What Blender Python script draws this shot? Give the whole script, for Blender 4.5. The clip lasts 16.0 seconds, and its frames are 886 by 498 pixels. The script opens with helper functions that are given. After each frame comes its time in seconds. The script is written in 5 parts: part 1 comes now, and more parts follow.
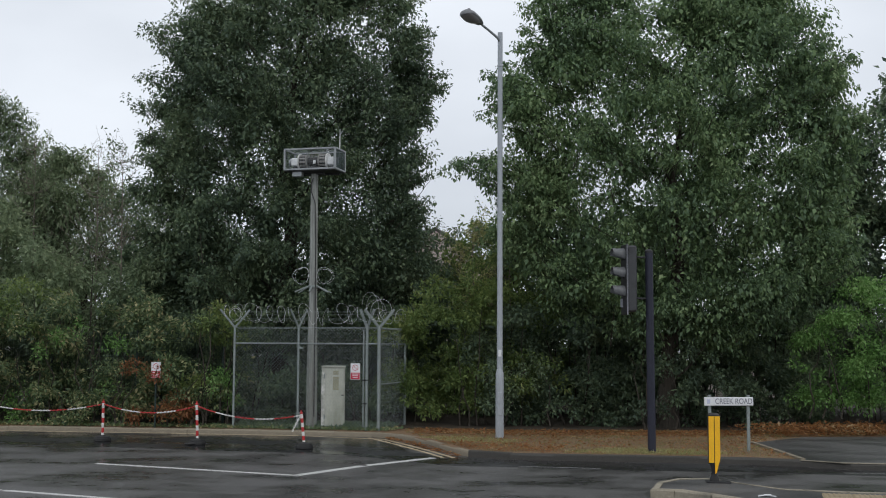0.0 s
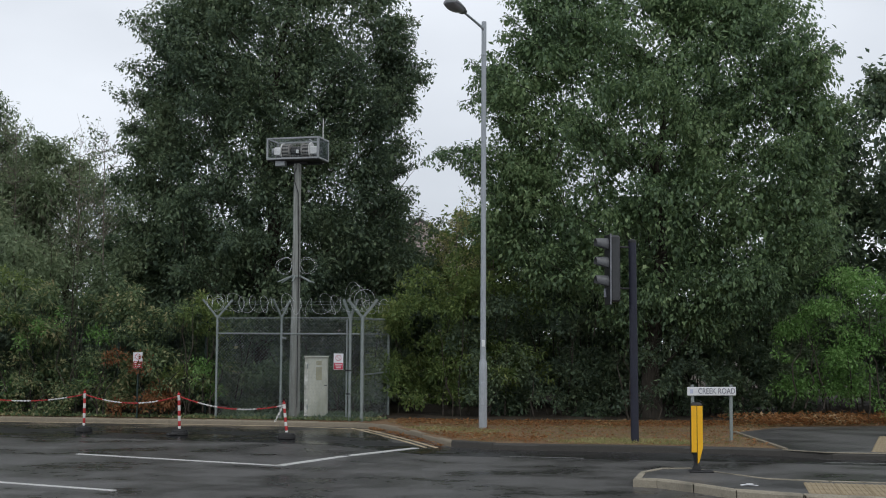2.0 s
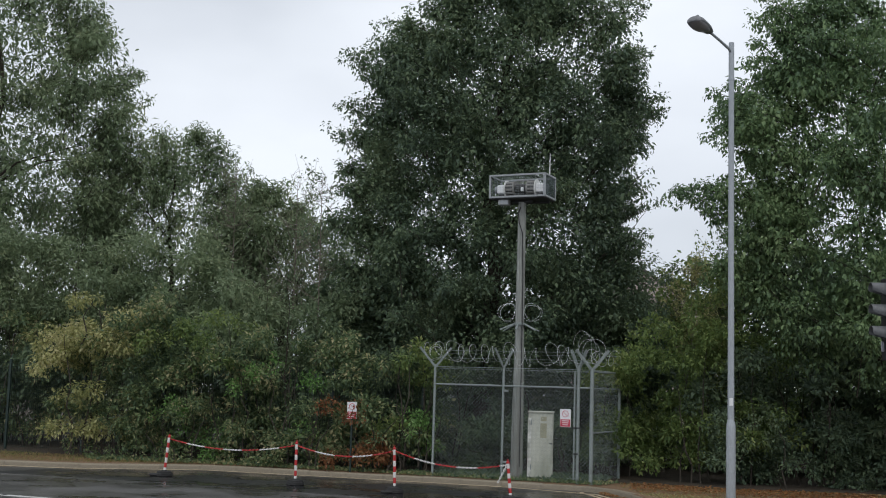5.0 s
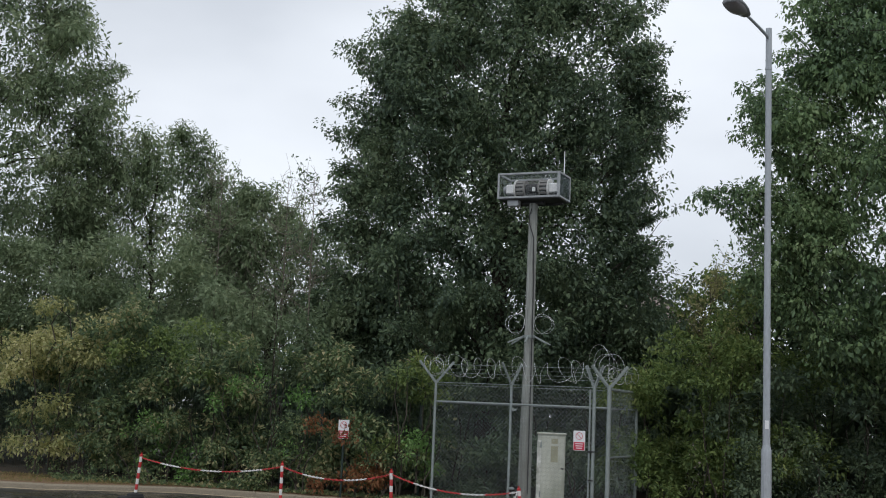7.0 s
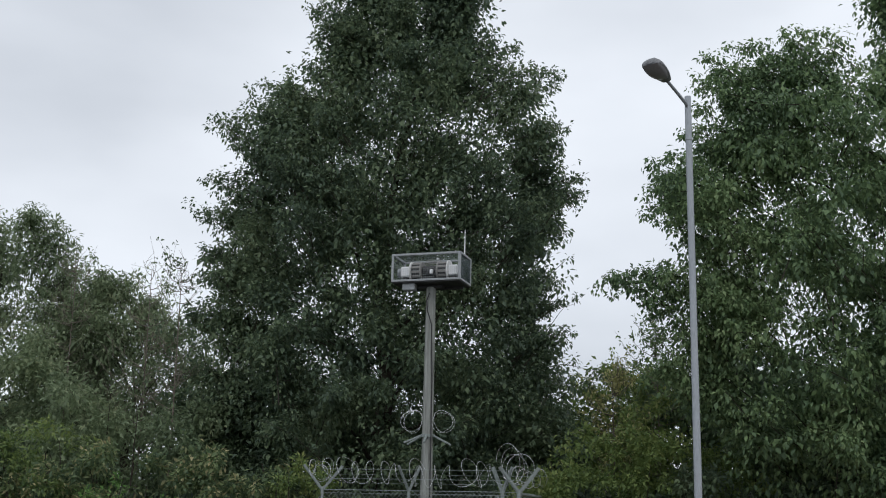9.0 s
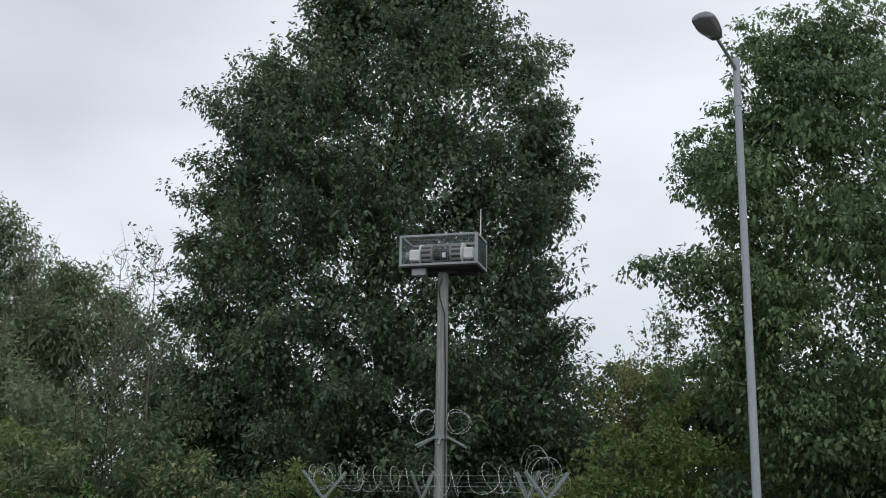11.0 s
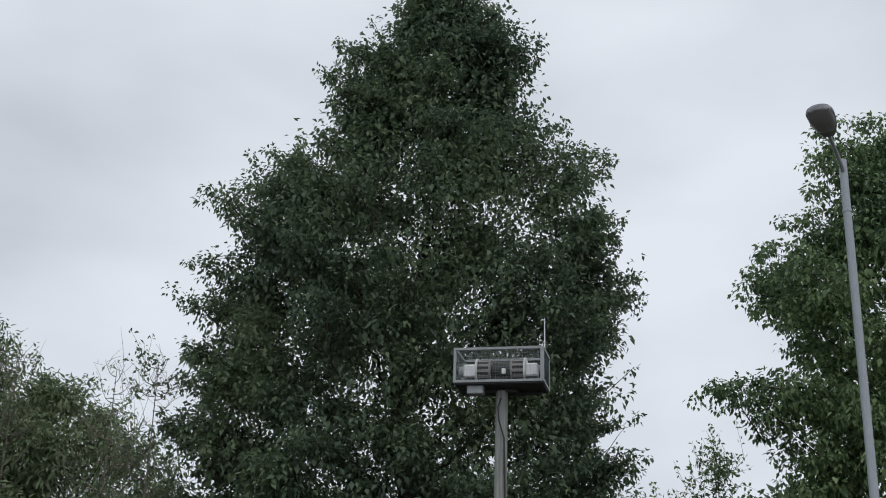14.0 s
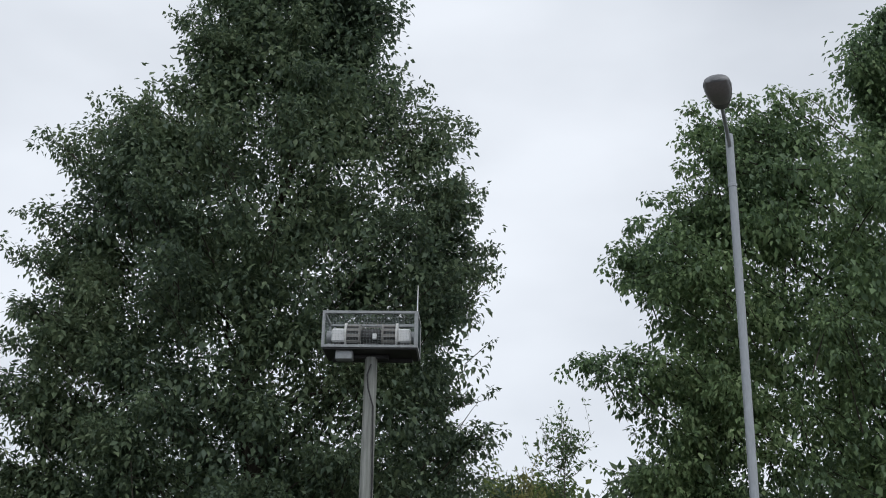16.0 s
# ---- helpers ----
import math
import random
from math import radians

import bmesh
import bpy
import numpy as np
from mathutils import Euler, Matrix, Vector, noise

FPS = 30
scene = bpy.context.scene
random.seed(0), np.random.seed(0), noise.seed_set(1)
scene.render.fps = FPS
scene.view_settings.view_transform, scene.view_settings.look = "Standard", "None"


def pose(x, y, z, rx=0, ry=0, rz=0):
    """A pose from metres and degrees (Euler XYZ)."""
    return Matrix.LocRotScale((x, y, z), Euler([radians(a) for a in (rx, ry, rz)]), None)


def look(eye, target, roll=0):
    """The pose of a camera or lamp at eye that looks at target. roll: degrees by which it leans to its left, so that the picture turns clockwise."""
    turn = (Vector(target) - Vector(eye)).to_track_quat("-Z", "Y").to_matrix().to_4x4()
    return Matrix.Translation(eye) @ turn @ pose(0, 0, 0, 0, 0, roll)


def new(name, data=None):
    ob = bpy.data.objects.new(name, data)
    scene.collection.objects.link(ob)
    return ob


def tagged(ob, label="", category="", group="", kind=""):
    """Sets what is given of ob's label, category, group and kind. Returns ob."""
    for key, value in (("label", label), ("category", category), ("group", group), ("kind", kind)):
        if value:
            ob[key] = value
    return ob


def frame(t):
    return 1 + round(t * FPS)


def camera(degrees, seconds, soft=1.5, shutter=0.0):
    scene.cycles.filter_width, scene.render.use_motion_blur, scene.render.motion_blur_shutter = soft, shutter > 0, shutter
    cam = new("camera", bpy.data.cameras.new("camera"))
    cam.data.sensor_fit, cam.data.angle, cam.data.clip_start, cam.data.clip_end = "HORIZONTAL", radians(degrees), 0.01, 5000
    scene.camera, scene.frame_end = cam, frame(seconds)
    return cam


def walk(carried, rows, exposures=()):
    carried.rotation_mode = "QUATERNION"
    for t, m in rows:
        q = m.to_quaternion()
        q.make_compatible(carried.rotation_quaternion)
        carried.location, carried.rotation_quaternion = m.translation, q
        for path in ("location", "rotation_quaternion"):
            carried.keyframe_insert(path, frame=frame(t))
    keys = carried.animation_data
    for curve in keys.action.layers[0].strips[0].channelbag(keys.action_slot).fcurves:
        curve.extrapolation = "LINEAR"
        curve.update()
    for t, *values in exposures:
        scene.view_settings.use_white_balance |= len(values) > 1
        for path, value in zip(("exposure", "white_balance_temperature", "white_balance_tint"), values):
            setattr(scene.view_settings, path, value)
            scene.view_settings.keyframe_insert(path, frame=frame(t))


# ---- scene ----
cam = camera(41.1, 16.0, soft=1.0)
PATH = [
    (0, (0.348, -0.457, 2.143), (0.347, 1.537, 2.305), 0.3),
    (0.5, (0.329, -0.454, 2.125), (0.352, 1.539, 2.293), 0.4),
    (1, (0.354, -0.427, 2.129), (0.386, 1.567, 2.288), 0.4),
    (1.5, (0.369, -0.416, 2.123), (0.405, 1.578, 2.274), 0.3),
    (2, (0.376, -0.386, 2.122), (0.401, 1.608, 2.269), 0.3),
    (2.5, (0.344, -0.339, 2.119), (0.358, 1.656, 2.264), 0.5),
    (3, (0.329, 0.133, 2.141), (0.324, 2.124, 2.338), 0.4),
    (3.5, (0.257, 0.384, 2.104), (0.104, 2.37, 2.284), -0.1),
    (4, (0.221, 0.975, 2.106), (-0.085, 2.947, 2.249), 0.1),
    (4.5, (-0.012, 1.319, 2.131), (-0.305, 3.288, 2.329), 1.1),
    (4.7, (-0.079, 1.516, 2.109), (-0.39, 3.479, 2.335), 1.4),
    (6.8, (-0.817, 4.037, 1.974), (-1.176, 5.988, 2.224), 2.3),
    (7, (-0.839, 4.158, 1.959), (-1.151, 6.115, 2.231), 2.5),
    (7.5, (-0.954, 4.757, 1.962), (-1.241, 6.714, 2.261), 1.7),
    (8, (-1.236, 5.373, 1.95), (-1.389, 7.342, 2.266), 1.4),
    (8.5, (-1.511, 6.032, 1.973), (-1.627, 7.993, 2.349), 1.6),
    (9, (-1.753, 6.558, 1.944), (-1.831, 8.504, 2.401), 1.3),
    (9.2, (-1.899, 6.859, 1.934), (-1.922, 8.805, 2.393), 0.9),
    (11.3, (-3.093, 8.991, 1.968), (-3.067, 10.931, 2.452), 0.8),
    (11.5, (-3.194, 9.096, 1.993), (-3.107, 11.033, 2.486), 0.7),
    (12, (-3.535, 9.476, 2.069), (-3.358, 11.397, 2.597), 0.9),
    (12.5, (-3.763, 9.858, 2.058), (-3.692, 11.757, 2.684), -0.6),
    (13, (-4.097, 10.417, 2.084), (-3.94, 12.307, 2.719), 1.0),
    (13.5, (-4.347, 10.872, 2.1), (-4.214, 12.749, 2.779), 1.4),
    (14, (-4.612, 11.113, 2.112), (-4.523, 12.985, 2.81), 1.9),
    (14.5, (-4.892, 11.483, 2.064), (-4.72, 13.356, 2.744), 1.1),
    (15, (-5.191, 11.53, 2.082), (-5.006, 13.403, 2.76), 0.9),
    (15.5, (-5.377, 11.888, 2.125), (-5.092, 13.752, 2.793), 1.2),
    (16, (-5.531, 12.176, 2.091), (-5.111, 14.01, 2.768), 1.1),
]
walk(cam, [(t, look(eye, target, roll)) for t, eye, target, roll in PATH],
     exposures=[(0, 0), (3.4, 0), (4.3, 0.08), (8.5, 0.06), (9.2, 0.0), (11.3, 0.0), (13, 0), (13.8, -0.17), (14.3, -0.13), (14.8, 0), (16, 0)])

# ---- world and light ----
SKY = bpy.data.worlds.new("overcast_sky")
scene.world = SKY
SKY.use_nodes = True
wn, wl = SKY.node_tree.nodes, SKY.node_tree.links
wn.clear()
w_out = wn.new("ShaderNodeOutputWorld")
w_bg = wn.new("ShaderNodeBackground")
w_sky = wn.new("ShaderNodeTexSky")
w_sky.sky_type, w_sky.sun_disc = "NISHITA", False
w_sky.sun_elevation, w_sky.sun_rotation = radians(48), radians(200)
w_dim = wn.new("ShaderNodeMix")
w_dim.data_type, w_dim.blend_type = "RGBA", "MULTIPLY"
w_dim.inputs[0].default_value = 1.0
w_dim.inputs[7].default_value = (0.1, 0.1, 0.1, 1)
w_co = wn.new("ShaderNodeTexCoord")
w_map = wn.new("ShaderNodeMapping")
w_map.inputs["Scale"].default_value = (1.0, 1.0, 2.2)
w_noise = wn.new("ShaderNodeTexNoise")
w_noise.inputs["Scale"].default_value, w_noise.inputs["Detail"].default_value = 2.3, 5
w_noise.inputs["Roughness"].default_value = 0.42
w_ramp = wn.new("ShaderNodeValToRGB")
w_ramp.color_ramp.elements[0].position, w_ramp.color_ramp.elements[1].position = 0.34, 0.62
w_ramp.color_ramp.elements[0].color = (0.51, 0.545, 0.60, 1)
w_ramp.color_ramp.elements[1].color = (0.745, 0.785, 0.845, 1)
w_mix = wn.new("ShaderNodeMix")
w_mix.data_type = "RGBA"
w_mix.inputs[0].default_value = 0.94
wl.new(w_co.outputs["Generated"], w_map.inputs["Vector"])
wl.new(w_map.outputs["Vector"], w_noise.inputs["Vector"])
wl.new(w_noise.outputs["Fac"], w_ramp.inputs["Fac"])
wl.new(w_sky.outputs["Color"], w_dim.inputs[6])
wl.new(w_dim.outputs[2], w_mix.inputs[6])
wl.new(w_ramp.outputs["Color"], w_mix.inputs[7])
wl.new(w_mix.outputs[2], w_bg.inputs["Color"])
w_bg.inputs["Strength"].default_value = 1.2
wl.new(w_bg.outputs["Background"], w_out.inputs["Surface"])

sun_data = bpy.data.lights.new("sun", "SUN")
sun_data.energy, sun_data.angle, sun_data.color = 0.6, radians(30), (1.0, 0.97, 0.92)
sun = new("sun", sun_data)
sun.matrix_world = look((10, -30, 40), (0, 0, 0))


# ---- materials ----
def nodes_of(name):
    m = bpy.data.materials.new(name)
    m.use_nodes = True
    nt = m.node_tree
    return m, nt.nodes, nt.links, nt.nodes["Principled BSDF"]


def ramp(n, l, fac, stops):
    r = n.new("ShaderNodeValToRGB")
    e = r.color_ramp.elements
    while len(e) < len(stops):
        e.new(0.5)
    for i, (p, c) in enumerate(stops):
        e[i].position, e[i].color = p, (*c, 1)
    l.new(fac, r.inputs["Fac"])
    return r.outputs["Color"]


def noise_tex(n, l, scale, detail=4, rough=0.55, stretch=None, vec="Object"):
    co = n.new("ShaderNodeTexCoord")
    t = n.new("ShaderNodeTexNoise")
    t.inputs["Scale"].default_value, t.inputs["Detail"].default_value = scale, detail
    t.inputs["Roughness"].default_value = rough
    if stretch:
        mp = n.new("ShaderNodeMapping")
        mp.inputs["Scale"].default_value = stretch
        l.new(co.outputs[vec], mp.inputs["Vector"])
        l.new(mp.outputs["Vector"], t.inputs["Vector"])
    else:
        l.new(co.outputs[vec], t.inputs["Vector"])
    return t.outputs["Fac"]


def surface(name, base, rough=0.6, metal=0.0, grain=60.0, stain=2.0, spread=0.25, bump=0.3, dist=0.004, stretch=None,
            rough_spread=0.12, stain_colour=None, stain_at=0.58):
    """Base colour with fine grain, broad stains and relief."""
    m, n, l, p = nodes_of(name)
    fine = noise_tex(n, l, grain, 5, 0.6, stretch)
    broad = noise_tex(n, l, stain, 4, 0.6, stretch)
    lo = tuple(c * (1 - spread) for c in base)
    hi = tuple(min(1, c * (1 + spread)) for c in base)
    c1 = ramp(n, l, fine, [(0.3, lo), (0.7, hi)])
    dark = stain_colour or tuple(c * (1 - 1.4 * spread) for c in base)
    mix = n.new("ShaderNodeMix")
    mix.data_type = "RGBA"
    f = ramp(n, l, broad, [(stain_at - 0.1, (0, 0, 0)), (stain_at + 0.12, (0.85, 0.85, 0.85))])
    l.new(f, mix.inputs[0])
    l.new(c1, mix.inputs[6])
    mix.inputs[7].default_value = (*dark, 1)
    l.new(mix.outputs[2], p.inputs["Base Color"])
    r = n.new("ShaderNodeMapRange")
    r.inputs["To Min"].default_value, r.inputs["To Max"].default_value = max(0.02, rough - rough_spread), min(1, rough + rough_spread)
    l.new(broad, r.inputs["Value"])
    l.new(r.outputs["Result"], p.inputs["Roughness"])
    p.inputs["Metallic"].default_value = metal
    b = n.new("ShaderNodeBump")
    b.inputs["Strength"].default_value, b.inputs["Distance"].default_value = bump, dist
    l.new(fine, b.inputs["Height"])
    l.new(b.outputs["Normal"], p.inputs["Normal"])
    return m


def leaf_material(name, stops, rough=0.55, through_light=0.45, patch=0.5, single=0.42):
    """Leaves: colour from a random value for each leaf, with broad patches of older and younger growth."""
    m, n, l, p = nodes_of(name)
    geo = n.new("ShaderNodeNewGeometry")
    broad = noise_tex(n, l, patch, 3, 0.5)
    add = n.new("ShaderNodeMath")
    add.operation = "MULTIPLY_ADD"
    add.inputs[1].default_value = single
    l.new(geo.outputs["Random Per Island"], add.inputs[0])
    sc = n.new("ShaderNodeMath")
    sc.operation = "MULTIPLY"
    sc.inputs[1].default_value = 1.3 - single
    l.new(broad, sc.inputs[0])
    l.new(sc.outputs[0], add.inputs[2])
    c = ramp(n, l, add.outputs[0], stops)
    l.new(c, p.inputs["Base Color"])
    p.inputs["Roughness"].default_value = rough
    p.inputs["Specular IOR Level"].default_value = 0.34
    tr = n.new("ShaderNodeBsdfTranslucent")
    l.new(c, tr.inputs["Color"])
    mx = n.new("ShaderNodeMixShader")
    mx.inputs[0].default_value = through_light
    l.new(p.outputs[0], mx.inputs[1])
    l.new(tr.outputs[0], mx.inputs[2])
    l.new(mx.outputs[0], n["Material Output"].inputs["Surface"])
    return m


def wet_asphalt(name, base, wet_lo, wet_hi):
    m, n, l, p = nodes_of(name)
    chips = noise_tex(n, l, 75, 4, 0.75)
    patch = noise_tex(n, l, 0.5, 7, 0.66, (1.0, 1.35, 1.0))
    fleck = noise_tex(n, l, 9, 3, 0.5)
    c1 = ramp(n, l, chips, [(0.3, tuple(c * 0.5 for c in base)), (0.58, base), (0.74, tuple(c * 2.6 for c in base))])
    mix = n.new("ShaderNodeMix")
    mix.data_type, mix.blend_type = "RGBA", "MULTIPLY"
    mix.inputs[0].default_value = 1.0
    l.new(c1, mix.inputs[6])
    l.new(ramp(n, l, patch, [(0.38, (0.5, 0.5, 0.52)), (0.48, (0.88, 0.88, 0.89)), (0.54, (1.1, 1.1, 1.1)), (0.66, (1.4, 1.4, 1.42))]), mix.inputs[7])
    l.new(mix.outputs[2], p.inputs["Base Color"])
    r = n.new("ShaderNodeMapRange")
    r.inputs["From Min"].default_value, r.inputs["From Max"].default_value = 0.38, 0.58
    r.inputs["To Min"].default_value, r.inputs["To Max"].default_value = wet_lo, wet_hi
    l.new(patch, r.inputs["Value"])
    l.new(r.outputs["Result"], p.inputs["Roughness"])
    ad = n.new("ShaderNodeMath")
    ad.operation = "MULTIPLY_ADD"
    ad.inputs[1].default_value = 0.35
    l.new(fleck, ad.inputs[0])
    l.new(chips, ad.inputs[2])
    b = n.new("ShaderNodeBump")
    b.inputs["Strength"].default_value, b.inputs["Distance"].default_value = 0.35, 0.004
    l.new(ad.outputs[0], b.inputs["Height"])
    l.new(b.outputs["Normal"], p.inputs["Normal"])
    return m


def worn_paint(name, colour, under, wear=0.5):
    m, n, l, p = nodes_of(name)
    a = noise_tex(n, l, 45, 5, 0.75)
    l.new(ramp(n, l, a, [(wear - 0.1, under), (wear, colour)]), p.inputs["Base Color"])
    p.inputs["Roughness"].default_value = 0.45
    return m


M_ROAD = wet_asphalt("wet_worn_asphalt", (0.090, 0.087, 0.084), 0.2, 0.52)
M_ROAD_NEW = wet_asphalt("wet_dark_asphalt", (0.028, 0.028, 0.029), 0.06, 0.4)
M_PATH = wet_asphalt("damp_path_asphalt", (0.088, 0.086, 0.082), 0.4, 0.65)
M_KERB_PALE = surface("pale_worn_concrete", (0.31, 0.275, 0.21), 0.75, 0, 50, 1.6, 0.28, 0.5, 0.006, stain_colour=(0.12, 0.11, 0.085))
M_KERB = surface("weathered_concrete", (0.25, 0.212, 0.155), 0.75, 0, 50, 1.6, 0.28, 0.5, 0.006, stain_colour=(0.1, 0.1, 0.075))
M_KERB_WET = surface("wet_dark_concrete", (0.05, 0.046, 0.04), 0.7, 0, 50, 1.6, 0.3, 0.5, 0.006, stain_colour=(0.04, 0.038, 0.032))
M_WHITE_LINE = worn_paint("worn_white_road_paint", (0.62, 0.62, 0.60), (0.09, 0.09, 0.09), 0.44)
M_YELLOW_LINE = worn_paint("worn_yellow_road_paint", (0.56, 0.45, 0.30), (0.07, 0.065, 0.06), 0.43)
M_SOIL = surface("dry_grass_soil", (0.215, 0.135, 0.075), 0.95, 0, 40, 0.7, 0.4, 0.8, 0.02, stain_colour=(0.12, 0.095, 0.045))
M_FLOOR = surface("dark_brown_soil", (0.05, 0.036, 0.022), 0.95, 0, 30, 0.8, 0.4, 0.8, 0.02)
M_FAINT_LINE = worn_paint("faded_white_road_paint", (0.26, 0.26, 0.25), (0.05, 0.05, 0.052), 0.56)
M_TACTILE = surface("buff_tactile_concrete", (0.33, 0.26, 0.16), 0.65, 0, 60, 2.0, 0.2, 0.4, 0.003)
M_GALV = surface("galvanised_steel", (0.255, 0.29, 0.28), 0.55, 0.25, 30, 3.0, 0.15, 0.1, 0.001)
M_LAMP_POST = surface("grey_painted_steel", (0.37, 0.40, 0.43), 0.42, 0.1, 40, 1.2, 0.12, 0.1, 0.001, stretch=(1, 1, 0.25))
M_WIRE = surface("dull_galvanised_wire", (0.36, 0.41, 0.41), 0.5, 0.3, 30, 4, 0.15, 0.0)
M_RAZOR = surface("bright_galvanised_wire", (0.66, 0.68, 0.70), 0.38, 0.55, 30, 6, 0.2, 0.0)
M_TIMBER = surface("weathered_pole_timber", (0.275, 0.288, 0.268), 0.85, 0, 26, 2.2, 0.4, 0.8, 0.012, stretch=(1, 1, 0.06), stain_colour=(0.14, 0.13, 0.11), stain_at=0.57)
M_CABINET = surface("faded_cream_paint", (0.52, 0.53, 0.455), 0.6, 0, 18, 1.7, 0.12, 0.25, 0.003, stretch=(1, 1, 0.35), stain_colour=(0.27, 0.28, 0.21), stain_at=0.56)
M_CAB_LABEL = surface("faded_label_print", (0.36, 0.35, 0.24), 0.6, 0, 30, 3, 0.15, 0.1)
M_BLUE_STEEL = surface("dark_blue_painted_steel", (0.014, 0.016, 0.032), 0.6, 0, 40, 2, 0.25, 0.15, 0.001)
M_BLACK = surface("black_plastic", (0.018, 0.018, 0.02), 0.5, 0, 60, 3, 0.3, 0.1, 0.001)
M_SIGNAL = surface("grey_black_signal_plastic", (0.045, 0.047, 0.05), 0.5, 0, 40, 3, 0.2, 0.1, 0.001)
M_HOOD = surface("dusty_signal_hood_plastic", (0.14, 0.145, 0.15), 0.5, 0, 40, 3, 0.2, 0.1, 0.001)
M_RUBBER = surface("worn_black_rubber", (0.025, 0.025, 0.025), 0.8, 0, 50, 4, 0.3, 0.3, 0.003)
M_RED = surface("red_plastic", (0.48, 0.03, 0.03), 0.45, 0, 40, 5, 0.18, 0.1, 0.001)
M_WHITE = surface("white_plastic", (0.72, 0.71, 0.68), 0.45, 0, 40, 5, 0.1, 0.1, 0.001)
M_SIGN_WHITE = surface("white_sign_enamel", (0.76, 0.77, 0.78), 0.4, 0, 30, 3, 0.05, 0.0)
M_SIGN_RED = surface("red_sign_print", (0.56, 0.04, 0.075), 0.45, 0, 30, 3, 0.08, 0.0)
M_SIGN_GREY = surface("grey_sign_print", (0.3, 0.31, 0.34), 0.5, 0, 30, 3, 0.08, 0.0)
M_SIGN_BLUE = surface("pale_blue_sign_print", (0.52, 0.56, 0.70), 0.45, 0, 30, 3, 0.08, 0.0)
M_LETTER = surface("slate_grey_lettering", (0.19, 0.195, 0.23), 0.5, 0, 30, 3, 0.08, 0.0)
M_YELLOW = surface("yellow_reflective_plastic", (0.95, 0.50, 0.012), 0.4, 0, 50, 4, 0.06, 0.1, 0.001)
M_FRAME = surface("grey_cage_frame", (0.33, 0.35, 0.36), 0.5, 0.2, 30, 5, 0.15, 0.1, 0.001)
M_RIM = surface("pale_siren_rim", (0.74, 0.74, 0.72), 0.45, 0.0, 40, 5, 0.1, 0.1, 0.001)
M_DRUM = surface("siren_grey_casting", (0.26, 0.25, 0.235), 0.5, 0.1, 40, 5, 0.2, 0.2, 0.002)
M_SIREN_WHITE = surface("siren_white_paint", (0.86, 0.87, 0.87), 0.45, 0, 40, 5, 0.06, 0.1, 0.001)
M_SIDE = surface("dark_teal_panel", (0.07, 0.095, 0.095), 0.5, 0.2, 60, 5, 0.3, 0.3, 0.002)
M_FLAKE = surface("flaking_white_paint", (0.74, 0.74, 0.69), 0.7, 0, 26, 5.0, 0.15, 0.5, 0.004, stain_colour=(0.30, 0.31, 0.25), stain_at=0.5)
M_DARK = surface("dark_machine_paint", (0.035, 0.035, 0.036), 0.6, 0, 40, 5, 0.2, 0.1, 0.001)
M_LENS = surface("dark_smoked_lens", (0.03, 0.031, 0.03), 0.5, 0, 30, 5, 0.1, 0.0)
M_BOWL = surface("smoky_grey_bowl", (0.26, 0.255, 0.265), 0.35, 0, 30, 5, 0.1, 0.0)
M_HEAD = surface("grey_lantern_casting", (0.21, 0.215, 0.225), 0.45, 0.15, 30, 5, 0.15, 0.1, 0.001)
M_GREEN_FENCE = surface("dark_green_coated_steel", (0.012, 0.03, 0.024), 0.5, 0, 40, 4, 0.2, 0.0)
M_RENDER = surface("pink_grey_render", (0.5, 0.42, 0.39), 0.85, 0, 20, 0.8, 0.12, 0.2, 0.004)
M_TILE = surface("grey_roof_tile", (0.12, 0.11, 0.11), 0.8, 0, 12, 1.0, 0.25, 0.4, 0.02)
M_BARK = surface("grey_brown_bark", (0.06, 0.05, 0.038), 0.9, 0, 30, 3, 0.35, 0.9, 0.03, stretch=(1, 1, 0.2))
M_TWIG = surface("pale_grey_twig", (0.2, 0.17, 0.14), 0.9, 0, 60, 6, 0.3, 0.2, 0.002)

L_DARK = leaf_material("dark_green_leaf", [(0.2, (0.082, 0.116, 0.090)), (0.5, (0.106, 0.156, 0.104)), (0.75, (0.152, 0.212, 0.116)), (0.95, (0.215, 0.272, 0.155))], through_light=0.4)
L_MID = leaf_material("mid_green_leaf", [(0.2, (0.090, 0.138, 0.088)), (0.5, (0.130, 0.203, 0.110)), (0.78, (0.200, 0.296, 0.132)), (0.95, (0.300, 0.390, 0.195))], through_light=0.38)
L_GREY = leaf_material("grey_green_willow_leaf", [(0.2, (0.102, 0.144, 0.088)), (0.5, (0.175, 0.235, 0.135)), (0.8, (0.270, 0.340, 0.194)), (0.95, (0.400, 0.450, 0.265))], rough=0.55)
L_HEDGE = leaf_material("mixed_hedge_leaf", [(0.2, (0.060, 0.098, 0.062)), (0.5, (0.118, 0.178, 0.095)), (0.78, (0.220, 0.290, 0.132)), (0.95, (0.480, 0.430, 0.240))], patch=0.8, single=0.55)
L_LIME = leaf_material("yellow_green_leaf", [(0.2, (0.072, 0.122, 0.045)), (0.5, (0.135, 0.205, 0.070)), (0.8, (0.225, 0.295, 0.094)), (0.95, (0.345, 0.375, 0.145))], patch=0.6)
L_TAN = leaf_material("olive_tan_leaf", [(0.2, (0.130, 0.168, 0.075)), (0.45, (0.270, 0.300, 0.125)), (0.7, (0.450, 0.445, 0.190)), (0.95, (0.640, 0.590, 0.340))], patch=0.7)
